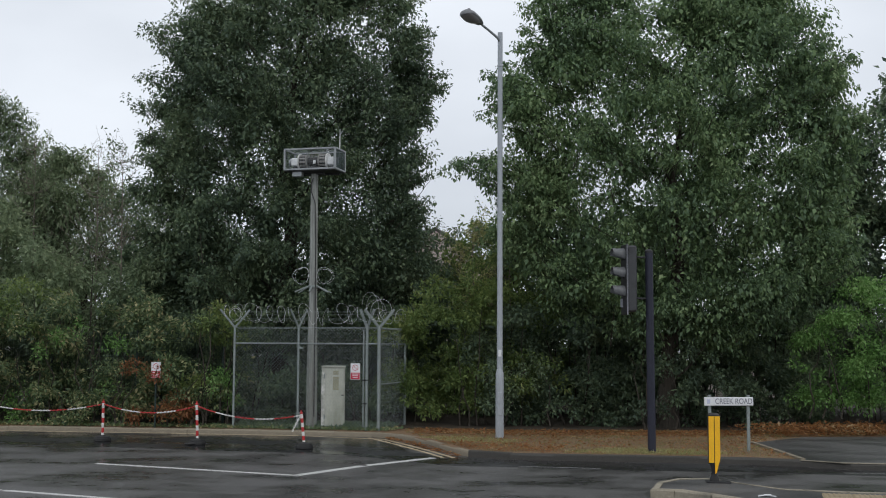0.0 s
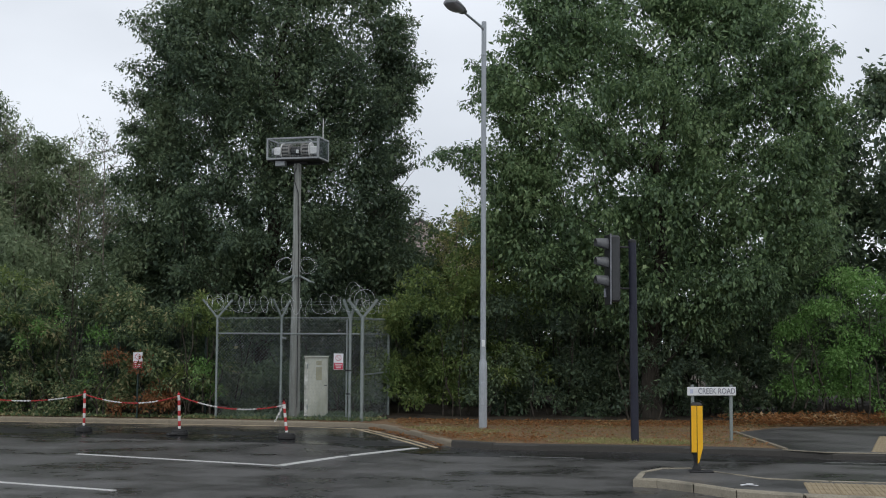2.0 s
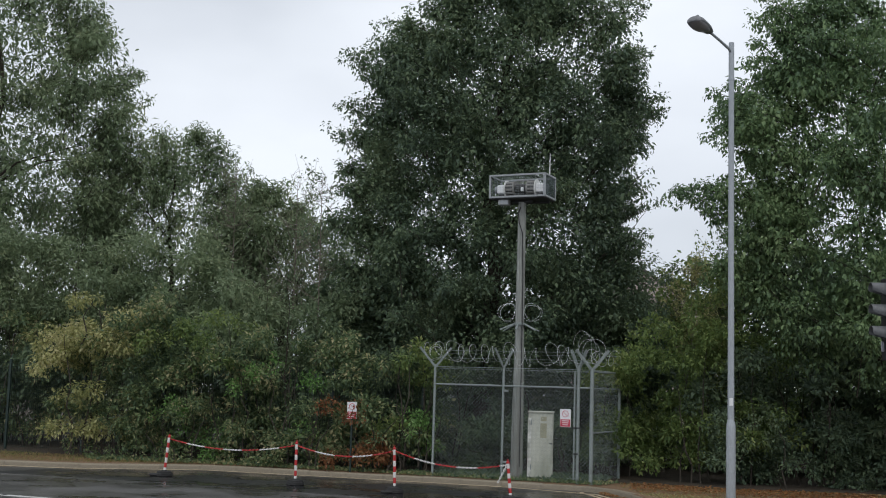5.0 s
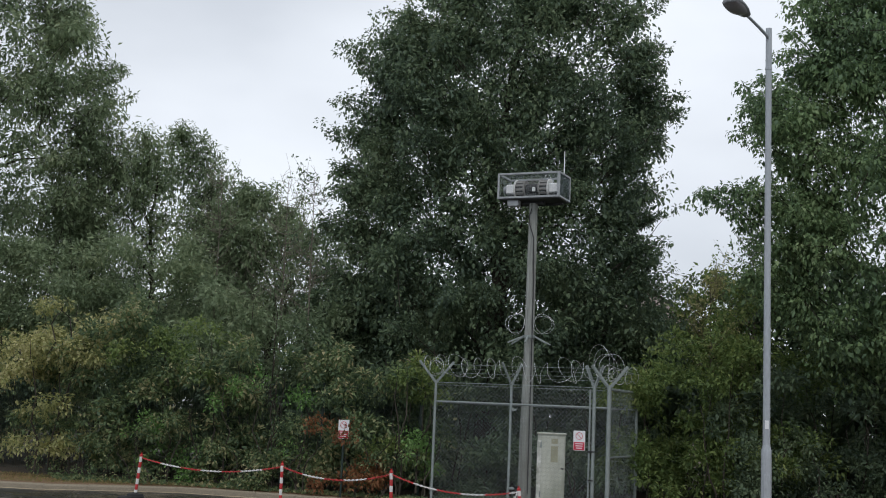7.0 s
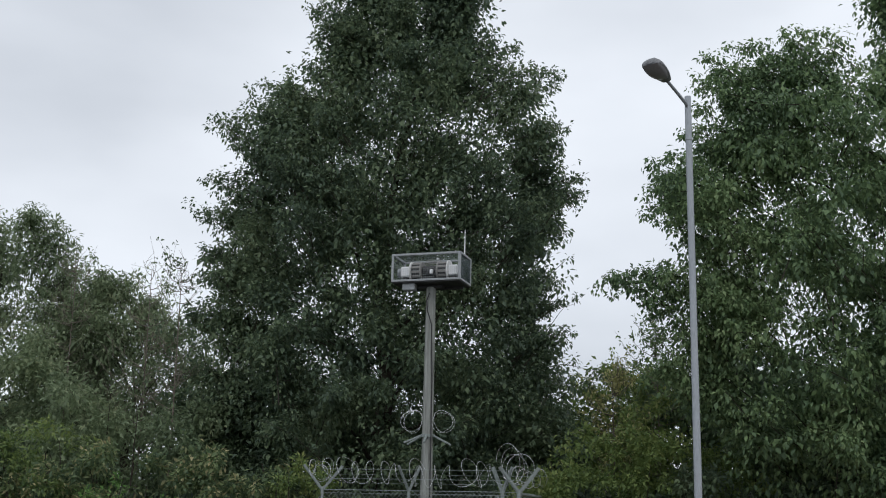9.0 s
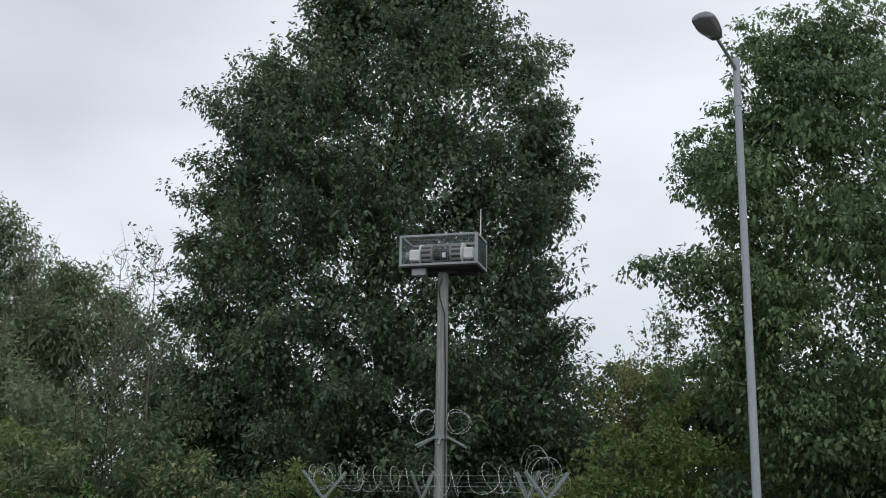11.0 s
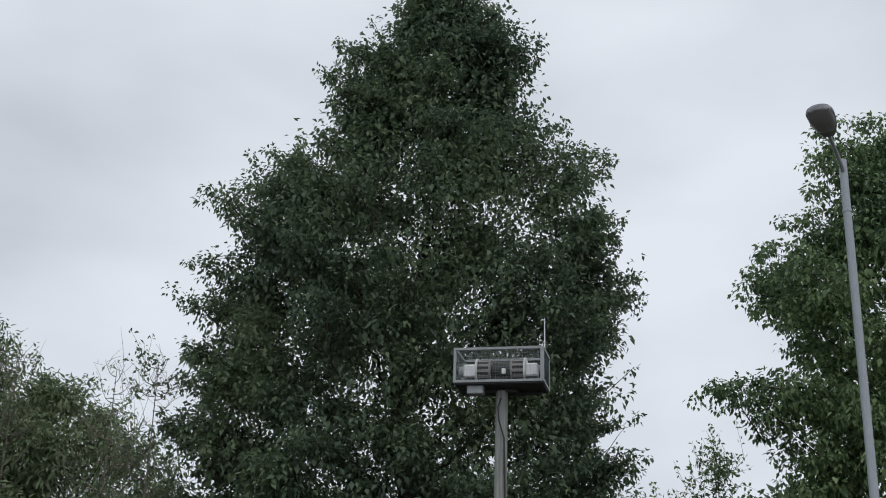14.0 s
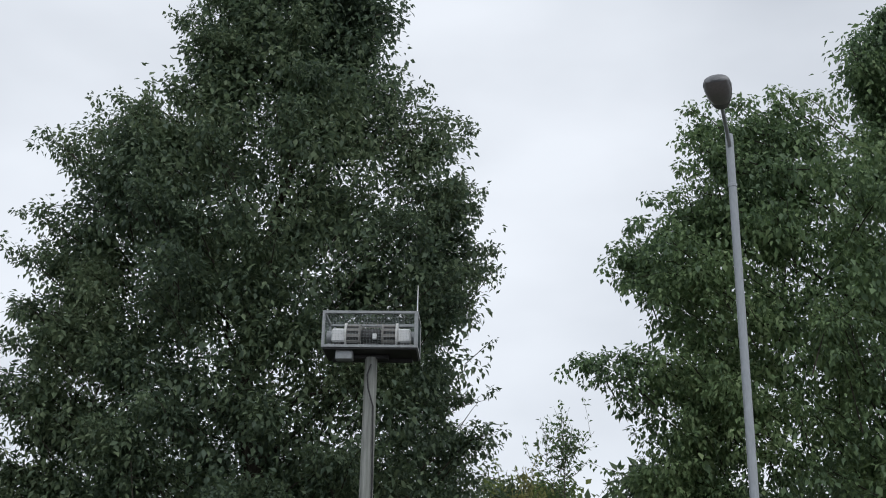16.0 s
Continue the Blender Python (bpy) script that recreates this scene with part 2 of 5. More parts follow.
L_BRIGHT = leaf_material("bright_green_leaf", [(0.2, (0.082, 0.159, 0.047)), (0.5, (0.144, 0.283, 0.077)), (0.8, (0.235, 0.407, 0.133)), (0.95, (0.352, 0.497, 0.208))], patch=0.6)
L_RUST = leaf_material("rusty_brown_leaf", [(0.2, (0.120, 0.063, 0.034)), (0.5, (0.231, 0.105, 0.050)), (0.8, (0.338, 0.151, 0.068)), (0.95, (0.242, 0.200, 0.075))], patch=0.8)
L_STRAW = leaf_material("straw_grass_blade", [(0.2, (0.15, 0.10, 0.05)), (0.45, (0.33, 0.215, 0.11)), (0.62, (0.42, 0.31, 0.17)), (0.74, (0.25, 0.25, 0.09)), (0.95, (0.17, 0.2, 0.06))], patch=0.8)
L_LITTER = leaf_material("fallen_brown_leaf", [(0.2, (0.130, 0.062, 0.030)), (0.5, (0.247, 0.112, 0.048)), (0.8, (0.390, 0.188, 0.072)), (0.95, (0.500, 0.375, 0.216))], patch=0.8)


# ---- building helpers ----
class Shape:
    """A mesh in the making: verts and faces, from boxes, tubes, lathes and slabs."""

    def __init__(self):
        self.v, self.f = [], []

    def add(self, verts, faces, m=None):
        k = len(self.v)
        self.v += [tuple(m @ Vector(v)) for v in verts] if m else [tuple(v) for v in verts]
        self.f += [tuple(i + k for i in f) for f in faces]
        return self

    def box(self, cx, cy, cz, sx, sy, sz, bevel=0.0, m=None):
        """A box with chamfered edges."""
        b = min(bevel, 0.45 * min(sx, sy, sz))
        hx, hy, hz = sx / 2, sy / 2, sz / 2
        if b <= 0:
            vs = [(cx + a * hx, cy + c * hy, cz + d * hz) for d in (-1, 1) for c in (-1, 1) for a in (-1, 1)]
            return self.add(vs, [(0, 2, 3, 1), (4, 5, 7, 6), (0, 1, 5, 4), (2, 6, 7, 3), (0, 4, 6, 2), (1, 3, 7, 5)], m)
        ring = [(hx - b, -hy), (hx, -hy + b), (hx, hy - b), (hx - b, hy), (-hx + b, hy), (-hx, hy - b), (-hx, -hy + b), (-hx + b, -hy)]
        small = [(hx - b, -hy + b), (hx - b, -hy + b), (hx - b, hy - b), (hx - b, hy - b), (-hx + b, hy - b), (-hx + b, hy - b), (-hx + b, -hy + b), (-hx + b, -hy + b)]
        vs = []
        for z, r in ((-hz, small), (-hz + b, ring), (hz - b, ring), (hz, small)):
            vs += [(cx + x, cy + y, cz + z) for x, y in r]
        fs = [(8 * j + i, 8 * j + (i + 1) % 8, 8 * j + 8 + (i + 1) % 8, 8 * j + 8 + i) for j in range(3) for i in range(8)]
        fs += [(7, 5, 3, 1), (24, 26, 28, 30)]
        return self.add(vs, fs, m)

    def tube(self, path, radii, sides=8, closed=False, cap=True, m=None):
        pts = [Vector(p) for p in path]
        n = len(pts)
        if not hasattr(radii, "__len__"):
            radii = [radii] * n
        vs, up = [], None
        for i in range(n):
            a, b = (pts[i - 1], pts[(i + 1) % n]) if closed else (pts[max(i - 1, 0)], pts[min(i + 1, n - 1)])
            d = (b - a)
            d = d.normalized() if d.length > 1e-9 else Vector((0, 0, 1))
            if up is None:
                up = d.orthogonal().normalized()
            up = (up - d * up.dot(d))
            up = up.normalized() if up.length > 1e-6 else d.orthogonal().normalized()
            side = d.cross(up)
            for s in range(sides):
                q = 2 * math.pi * (s + 0.5) / sides
                vs.append(pts[i] + radii[i] * (math.cos(q) * up + math.sin(q) * side))
        fs = []
        for i in range(n if closed else n - 1):
            j = (i + 1) % n
            for s in range(sides):
                t = (s + 1) % sides
                fs.append((i * sides + s, i * sides + t, j * sides + t, j * sides + s))
        if cap and not closed:
            fs.append(tuple(range(sides))[::-1])
            fs.append(tuple((n - 1) * sides + s for s in range(sides)))
        return self.add(vs, fs, m)

    def lathe(self, profile, sides=20, m=None):
        """Profile of (radius, height), turned about z."""
        vs = [(r * math.cos(2 * math.pi * s / sides), r * math.sin(2 * math.pi * s / sides), z) for r, z in profile for s in range(sides)]
        fs = [(j * sides + s, j * sides + (s + 1) % sides, (j + 1) * sides + (s + 1) % sides, (j + 1) * sides + s)
              for j in range(len(profile) - 1) for s in range(sides)]
        fs.append(tuple(range(sides))[::-1])
        fs.append(tuple((len(profile) - 1) * sides + s for s in range(sides)))
        return self.add(vs, fs, m)

    def slab(self, outline, z0, z1, m=None):
        """A flat slab over an outline given anticlockwise."""
        n = len(outline)
        vs = [(x, y, z0) for x, y in outline] + [(x, y, z1) for x, y in outline]
        fs = [tuple(range(n))[::-1], tuple(range(n, 2 * n))] + [(i, (i + 1) % n, n + (i + 1) % n, n + i) for i in range(n)]
        return self.add(vs, fs, m)

    def mesh(self, name, material, smooth=False):
        me = bpy.data.meshes.new(name)
        me.from_pydata(self.v, [], self.f)
        me.materials.append(material)
        if smooth:
            for p in me.polygons:
                p.use_smooth = True
            me.set_sharp_from_angle(angle=radians(40))
        me.update()
        return me


def thing(name, x=0.0, y=0.0, z=0.0, rz=0.0, label="", category="", group="", kind=""):
    ob = new(name)
    ob.empty_display_size = 0.2
    ob.matrix_basis = pose(x, y, z, 0, 0, rz)
    return tagged(ob, label, category, group, kind)


def part(name, shape, material, parent=None, label="", smooth=False):
    me = shape.mesh(name, material, smooth) if isinstance(shape, Shape) else shape
    ob = new(name, me)
    ob.parent = parent
    return tagged(ob, label)


def solo(name, shape, material, label, category, kind="", group="", smooth=False):
    ob = new(name, shape.mesh(name, material, smooth) if isinstance(shape, Shape) else shape)
    return tagged(ob, label, category, group, kind)


# ---- ground, road and kerbs ----
road = solo("road", Shape().add([(-500, -500, 0), (500, -500, 0), (500, 500, 0), (-500, 500, 0)], [(0, 1, 2, 3)]), M_ROAD,
            "wet grey asphalt road with dark damp patches", "road", "structure")

# front line of the far kerb, from the west to the east
BAY = [(-60.0, 29.6), (-24.0, 27.5), (-15.5, 27.5), (-12.9, 27.62), (-11.4, 28.25), (-10.2, 28.72), (-6.2, 28.2), (-3.0, 27.65), (-0.95, 27.2), (-0.3, 25.9), (0.35, 23.9), (0.85, 22.45)]
MAIN = [(0.85, 22.45), (1.5, 22.0), (3.4, 21.68), (6.0, 21.3), (6.75, 20.95), (7.4, 20.45), (9.5, 20.1), (60.0, 14.0)]

verge_outline = BAY + MAIN[1:] + [(60.0, 160.0), (-60.0, 160.0)]
verge = solo("ground", Shape().slab([(x, y + 0.1) for x, y in verge_outline], -0.2, 0.108), M_SOIL,
             "dry brown grass verge with bare soil", "ground", "structure")

# darker ground sheet beneath the trees and hedges
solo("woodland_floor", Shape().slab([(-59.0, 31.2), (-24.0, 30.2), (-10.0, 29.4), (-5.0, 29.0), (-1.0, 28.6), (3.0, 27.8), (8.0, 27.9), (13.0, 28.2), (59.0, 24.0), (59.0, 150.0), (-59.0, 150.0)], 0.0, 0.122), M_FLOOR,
     "dark brown ground under the trees", "ground", "structure")

# strip of newer asphalt along the bay
patch = Shape().slab([(-14.0, 25.6), (-9.0, 24.9), (-4.6, 23.7), (-1.6, 22.9), (-0.3, 23.4), (-0.8, 26.0), (-1.1, 27.1), (-3.0, 27.6), (-6.2, 28.15), (-10.2, 28.65), (-11.4, 28.2), (-13.0, 27.5)], -0.05, 0.004)
solo("road_patch", patch, M_ROAD_NEW, "darker newer wet asphalt along the lay-by kerb", "road", "structure")
band = Shape().slab([(0.9, 22.35), (-0.3, 23.4), (-1.6, 22.9), (0.4, 20.9), (3.3, 20.3), (6.2, 19.9), (7.2, 19.6), (12.0, 18.8), (12.0, 19.7), (7.4, 20.4), (6.7, 20.9), (6.0, 21.25), (3.4, 21.63), (1.5, 21.95)], -0.05, 0.003)
solo("road_patch", band, M_ROAD_NEW, "darker wet asphalt channel beside the main kerb", "road", "structure")

# asphalt footpath on the east side
path_out = [(6.85, 20.98), (7.4, 20.55), (9.5, 20.2), (16.0, 19.4), (30.0, 18.0), (30.0, 25.0), (16.0, 26.6), (12.0, 26.9), (8.4, 26.3), (6.9, 24.7)]
footpath = solo("pavement", Shape().slab(path_out, 0.0, 0.124), M_PATH, "dark damp asphalt footpath beside the verge", "pavement", "structure")
solo("path_edging", Shape().slab([(6.78, 20.98), (6.86, 20.98), (6.92, 24.7), (6.84, 24.72)], 0.0, 0.15), M_KERB, "narrow pale concrete path edging strip", "edging", "structure")


def resample(line, step):
    """Points along a polyline at even steps."""
    out, carry = [Vector(line[0])], 0.0
    for a, b in zip(line, line[1:]):
        a, b = Vector(a), Vector(b)
        d = (b - a).length
        s = step - carry
        while s <= d:
            out.append(a + (b - a) * s / d)
            s += step
        carry = d - (s - step)
    return out


def kerb_run(name, line, material, height, width, label, rng):
    """Kerb stones of 0.9 m, each its own piece."""
    run = thing(name, label=label, category="kerb", kind="structure")
    total = sum((Vector(b) - Vector(a)).length for a, b in zip(line, line[1:]))
    pts = resample(line, total / max(1, round(total / 0.915)) - 1e-6)
    variants = []
    for k in range(3):
        s = Shape()
        L, H, W, c = 0.905, height, width, 0.02 + 0.008 * k
        prof = [(0, -0.1), (0.012, H - c), (c, H), (W, H), (W, -0.1)]
        vs = [(x, y, z) for x in (-L / 2, L / 2) for y, z in prof]
        n = len(prof)
        s.add(vs, [tuple(range(n)), tuple(range(n, 2 * n))[::-1]] + [(i, n + i, n + (i + 1) % n, (i + 1) % n) for i in range(n)])
        variants.append(s.mesh("kerb_stone", material))
    for a, b in zip(pts, pts[1:]):
        d, mid = b - a, (a + b) / 2
        if mid.x < -26 or mid.x > 16:
            continue
        ob = part("kerb_stone", rng.choice(variants), None, run)
        ob.matrix_basis = pose(mid.x, mid.y, rng.uniform(-0.006, 0.006), rng.uniform(-1, 1), 0, math.degrees(math.atan2(d.y, d.x)) + rng.uniform(-0.5, 0.5))
    return run


kr = random.Random(5)
kerb_run("kerb_1", BAY, M_KERB, 0.112, 0.14, "weathered pale concrete kerb round the lay-by", kr)
kerb_run("kerb_2", MAIN[:5], M_KERB_WET, 0.125, 0.13, "dark wet concrete kerb along the main road", kr)
kerb_run("kerb_3", MAIN[4:], M_KERB_WET, 0.112, 0.13, "dark wet concrete kerb at the crossing", kr)

DROP = Shape()
for a, b in zip(MAIN[4:6], MAIN[5:7]):
    DROP.slab([(a[0], a[1] + 0.02), (b[0], b[1] + 0.02), (b[0], b[1] + 0.09), (a[0], a[1] + 0.09)], 0.11, 0.124)
solo("path_edging", DROP, M_KERB_PALE, "pale worn top edge of the dropped kerb", "edging", "structure")


def stripe(line, width):
    """A flat painted line along a polyline."""
    s = Shape()
    for a, b in zip(line, line[1:]):
        a, b = Vector(a), Vector(b)
        d = (b - a).normalized()
        n = Vector((-d.y, d.x)) * width / 2
        a, b = a - d * width * 0.3, b + d * width * 0.3
        s.slab([(a - n)[:], (b - n)[:], (b + n)[:], (a + n)[:]], 0.001, 0.009)
    return s


def offset(line, by):
    out = []
    for i, p in enumerate(line):
        a, b = Vector(line[max(i - 1, 0)]), Vector(line[min(i + 1, len(line) - 1)])
        d = (b - a).normalized()
        out.append((p[0] + d.y * by, p[1] - d.x * by))
    return out


solo("road_marking", stripe([(-5.8, 20.85), (-2.03, 19.1)], 0.1), M_WHITE_LINE, "worn white painted line across the lay-by mouth", "road marking", "structure")
solo("road_marking", stripe([(-2.03, 19.13), (-1.05, 20.7), (0.14, 22.2)], 0.16), M_WHITE_LINE, "worn white painted line running to the kerb corner", "road marking", "structure")
solo("road_marking", stripe([(-9.0, 18.4), (-6.05, 16.95), (-3.9, 15.95)], 0.1), M_WHITE_LINE, "worn white lane line on wet asphalt", "road marking", "structure")
solo("road_marking", stripe([(-14.0, 21.7), (-11.0, 21.2), (-9.3, 20.85), (-8.45, 20.2)], 0.14), M_WHITE_LINE, "curved white painted edge of a road arrow", "road marking", "structure")
solo("road_marking", stripe([(-13.0, 20.3), (-10.2, 19.85), (-8.9, 19.75), (-8.4, 20.05)], 0.12), M_WHITE_LINE, "worn lower edge of a white road arrow", "road marking", "structure")
solo("road_marking", stripe([(1.7, 20.75), (3.1, 20.45)], 0.05), M_FAINT_LINE, "short faded white line near the main kerb", "road marking", "structure")
solo("road_marking", stripe([(7.2, 19.9), (9.5, 19.55)], 0.06), M_FAINT_LINE, "short faded white line at the dropped kerb", "road marking", "structure")
near = [p for p in BAY if -30 < p[0]]
solo("road_marking", stripe(offset(near[:-4], 0.13) + [(-1.0, 26.6), (-0.55, 25.5), (0.1, 23.7), (0.55, 22.3)], 0.07), M_YELLOW_LINE, "thin worn yellow line beside the lay-by kerb", "road marking", "structure")
solo("road_marking", stripe([(-1.35, 27.0), (-1.15, 26.5), (-0.74, 25.45), (-0.08, 23.65), (0.34, 22.35)], 0.07), M_YELLOW_LINE, "second thin worn yellow line beside the lay-by kerb", "road marking", "structure")

# ---- traffic island ----
ISLE = [(3.3, 16.55), (3.62, 16.45), (4.03, 15.95), (4.45, 15.3), (5.2, 14.85), (8.0, 13.9), (12.0, 13.0), (12.0, 15.4), (8.0, 15.95), (6.0, 16.35), (5.2, 16.65), (4.8, 17.3), (4.42, 17.95), (3.96, 17.9), (3.55, 17.4)]
isle = thing("traffic_island", label="low kerbed asphalt refuge island in the wet road", category="traffic island", kind="structure")
centre = Vector((sum(p[0] for p in ISLE) / len(ISLE), sum(p[1] for p in ISLE) / len(ISLE)))
inner = [tuple(Vector(p) + (Vector((max(4.1, min(10.5, p[0])), 16.6 - 0.33 * (max(4.1, min(10.5, p[0])) - 4.1))) - Vector(p)).normalized() * 0.13) for p in ISLE]
part("island_top", Shape().slab(inner, 0.0, 0.118), M_PATH, isle, "dark asphalt island surface")
for i in range(len(ISLE)):
    j = (i + 1) % len(ISLE)
    a, b, c, d = ISLE[i], ISLE[j], inner[j], inner[i]
    s = Shape()
    q = [Vector(v) for v in (a, b, c, d)]
    low = [tuple(v) for v in q]
    g = 0.012
    low[0], low[1] = tuple(q[0].lerp(q[1], g)), tuple(q[1].lerp(q[0], g))
    low[3], low[2] = tuple(q[3].lerp(q[2], g)), tuple(q[2].lerp(q[3], g))
    edge0, edge1 = q[0].lerp(q[3], 0.2), q[1].lerp(q[2], 0.2)
    vs = [(*low[0], -0.05), (*low[1], -0.05), (*low[2], -0.05), (*low[3], -0.05), (*low[0], 0.1), (*low[1], 0.1), (*edge1, 0.128), (*low[2], 0.128), (*low[3], 0.128), (*edge0, 0.128)]
    s.add(vs, [(0, 1, 5, 4), (4, 5, 6, 9), (9, 6, 7, 8), (3, 8, 7, 2), (0, 4, 9, 8, 3), (1, 2, 7, 6, 5)])
    part("kerb_stone", s, M_KERB_PALE, isle)


def tactile_tile():
    s = Shape().box(0, 0, 0, 0.396, 0.396, 0.03, 0.006)
    for k in range(6):
        s.box(-0.165 + k * 0.066, 0, 0.017, 0.03, 0.38, 0.012, 0.005)
    return s.mesh("paving_tile", M_TACTILE)


tile = tactile_tile()


def tactile_field(name, x, y, z, rz, nx, ny, label):
    f = thing(name, x, y, z, rz, label, "tactile paving", kind="structure")
    for i in range(nx):
        for j in range(ny):
            ob = part("paving_tile", tile, None, f)
            ob.matrix_basis = pose(0.4 * i + 0.2, 0.4 * j + 0.2, 0.0)
    return f


tactile_field("tactile_paving_1", 5.3, 14.95, 0.112, -14, 8, 3, "buff ribbed tactile tiles on the island")
tactile_field("tactile_paving_2", 8.2, 20.55, 0.112, -23, 8, 9, "buff ribbed tactile tiles at the dropped kerb")

# ---- compound fence ----
FL, FM, FG, FR = (-4.72, 28.36), (-3.13, 28.07), (-1.46, 27.745), (-1.17, 27.69)
BR, BL = (-0.62, 29.85), (-5.12, 30.7)
compound = thing("security_fence", label="galvanised chain-link compound fence topped with coiled razor wire", category="fence")
Z0, ZT = 0.13, 2.55


def fence_post(x, y, arm_dir, arm=0.36, r=0.028, top=2.6, arm_size=0.05):
    p = part("post", Shape().tube([(x, y, 0.08), (x, y, top)], r, 12), M_GALV, compound, smooth=True)
    d = Vector((math.cos(arm_dir), math.sin(arm_dir), 0))
    for sgn in (-1, 1):
        a, b = Vector((x, y, top - 0.06)), Vector((x, y, top + 0.38)) + d * sgn * arm
        s = Shape()
        e = (b - a).normalized()
        side = e.cross(Vector((0, 0, 1))).normalized()
        up = side.cross(e)
        w, h = arm_size / 2, 0.012
        for u, v in ((w, h), (h, w)):
            vs = [q + side * i * u * 0.8 + up * j * v for q in (a, b) for i, j in ((-1, -1), (1, -1), (1, 1), (-1, 1))]
            s.add(vs, [(0, 3, 2, 1), (4, 5, 6, 7), (0, 1, 5, 4), (1, 2, 6, 5), (2, 3, 7, 6), (3, 0, 4, 7)])
        ob = part("arm", s, M_GALV, p)
    return p


fence_post(*FL, radians(20))
fence_post(*FM, radians(48), 0.27)
fence_post(*FG, radians(150), 0.2, 0.036, arm_size=0.07)
fence_post(*FR, radians(15), 0.36, 0.044, arm_size=0.065)
for q in (BR, BL):
    part("post", Shape().tube([(*q, 0.08), (*q, 2.58)], 0.034, 12), M_GALV, compound, smooth=True)


def chain_link(a, b, z0, z1, pitch=0.042, r=0.0021):
    """Woven diamond wire: zigzag wires side by side."""
    a, b = Vector((*a, 0)), Vector((*b, 0))
    L = (b - a).length
    u = (b - a) / L
    nrm = Vector((-u.y, u.x, 0))
    s = Shape()
    n, rows = max(1, round(L / pitch)), max(2, round((z1 - z0) / (pitch / 1.0)))
    dx, dz = L / n, (z1 - z0) / rows
    for i in range(n):
        pts = []
        for j in range(rows + 1):
            off = (0.5 if (i + j) % 2 else -0.5) * dx * 1.06
            c = a + u * (dx * (i + 0.5) + off) + nrm * (0.004 if (j % 2) else -0.004)
            pts.append((c.x, c.y, z0 + dz * j))
        s.tube(pts, r, 3, cap=False)
    return s


def rail(a, b, z, r=0.021):
    return Shape().tube([(*a, z), (*b, z)], r, 8)


for a, b in ((FL, FM), (FM, FG), (FG, FR), (FR, BR), (BR, BL), (BL, FL)):
    part("chain_link_mesh", chain_link(a, b, Z0, ZT, 0.042, 0.0022 if b[1] < a[1] and b != FL else 0.0014), M_WIRE, compound, "dull grey diamond wire mesh")
    part("line_wire", rail(a, b, ZT, 0.005), M_WIRE, compound)
    part("line_wire", rail(a, b, 2.75, 0.003), M_WIRE, compound)
    part("line_wire", rail(a, b, 2.92, 0.003), M_WIRE, compound)
part("rail", rail(FL, FM, 2.16), M_GALV, compound)
part("rail", rail(FG, FR, 2.16), M_GALV, compound)
part("rail", rail(FR, BR, 2.52), M_GALV, compound)
part("rail", rail(FR, BR, 1.2), M_GALV, compound)
part("rail", rail(BR, BL, 2.16), M_GALV, compound)
gate = part("gate", rail(FM, (-1.53, 27.76), 2.16, 0.021), M_GALV, compound)
part("gate_stile", Shape().tube([(-1.54, 27.755, 0.2), (-1.54, 27.755, 2.5)], 0.021, 10), M_GALV, gate)
part("latch", Shape().box(-1.5, 27.72, 1.3, 0.14, 0.03, 0.035, 0.006), M_DARK, gate)
part("latch", Shape().box(-1.5, 27.71, 0.75, 0.1, 0.03, 0.03, 0.005), M_DARK, gate)
for z in (2.05, 0.5):
    part("hinge", Shape().box(-3.06, 28.03, z, 0.1, 0.04, 0.05, 0.008), M_GALV, gate)


def razor_coil(a, b, z, radius, turns, rng, sag=0.04):
    """A stretched coil of razor wire with small blades on it."""
    a, b = Vector((*a, z)), Vector((*b, z))
    u = (b - a).normalized()
    nrm, up = Vector((-u.y, u.x, 0)), Vector((0, 0, 1))
    s, pts = Shape(), []
    steps = 22
    jit = [rng.uniform(-0.8, 0.8) for _ in range(turns + 2)]
    for k in range(turns * steps + 1):
        q = k / steps
        i = int(q)
        j = jit[i] + (jit[i + 1] - jit[i]) * (q - i)
        ang = 2 * math.pi * q
        along = (q + (0.3 + 0.9 * j) * math.cos(ang + j) + 0.8 * j) / turns
        rr = radius * (1 + 0.22 * j)
        pts.append(a.lerp(b, max(-0.04, min(1.04, along))) + nrm * rr * 0.8 * math.cos(ang) + up * (rr * math.sin(ang) - sag * math.sin(math.pi * q / turns) + 0.1 * j))
    s.tube(pts, 0.0026, 3, cap=False)
    for p, q in zip(pts, pts[1:]):
        d = (q - p).normalized()
        w = d.orthogonal().normalized() * 0.011
        m = (p + q) / 2
        x = d.cross(w)
        s.add([m - d * 0.016, m + w, m + d * 0.016, m - w], [(0, 1, 2, 3)])
        s.add([m - d * 0.016, m + x, m + d * 0.016, m - x], [(0, 1, 2, 3)])
    return s


rz = random.Random(11)
part("razor_coil", razor_coil((-4.98, 28.42), FM, 2.9, 0.2, 7, rz), M_RAZOR, compound, "bright coiled razor wire")
part("razor_coil", razor_coil(FM, FG, 2.88, 0.22, 7, rz), M_RAZOR, compound, "bright coiled razor wire")
part("razor_coil", razor_coil((-1.42, 27.35), (-1.02, 28.25), 3.05, 0.3, 4, rz), M_RAZOR, compound, "tangled bright razor wire at the corner")
part("razor_coil", razor_coil(FR, BR, 2.9, 0.17, 4, rz), M_RAZOR, compound, "bright coiled razor wire")
part("razor_coil", razor_coil(BL, FL, 2.9, 0.17, 4, rz), M_RAZOR, compound, "bright coiled razor wire")


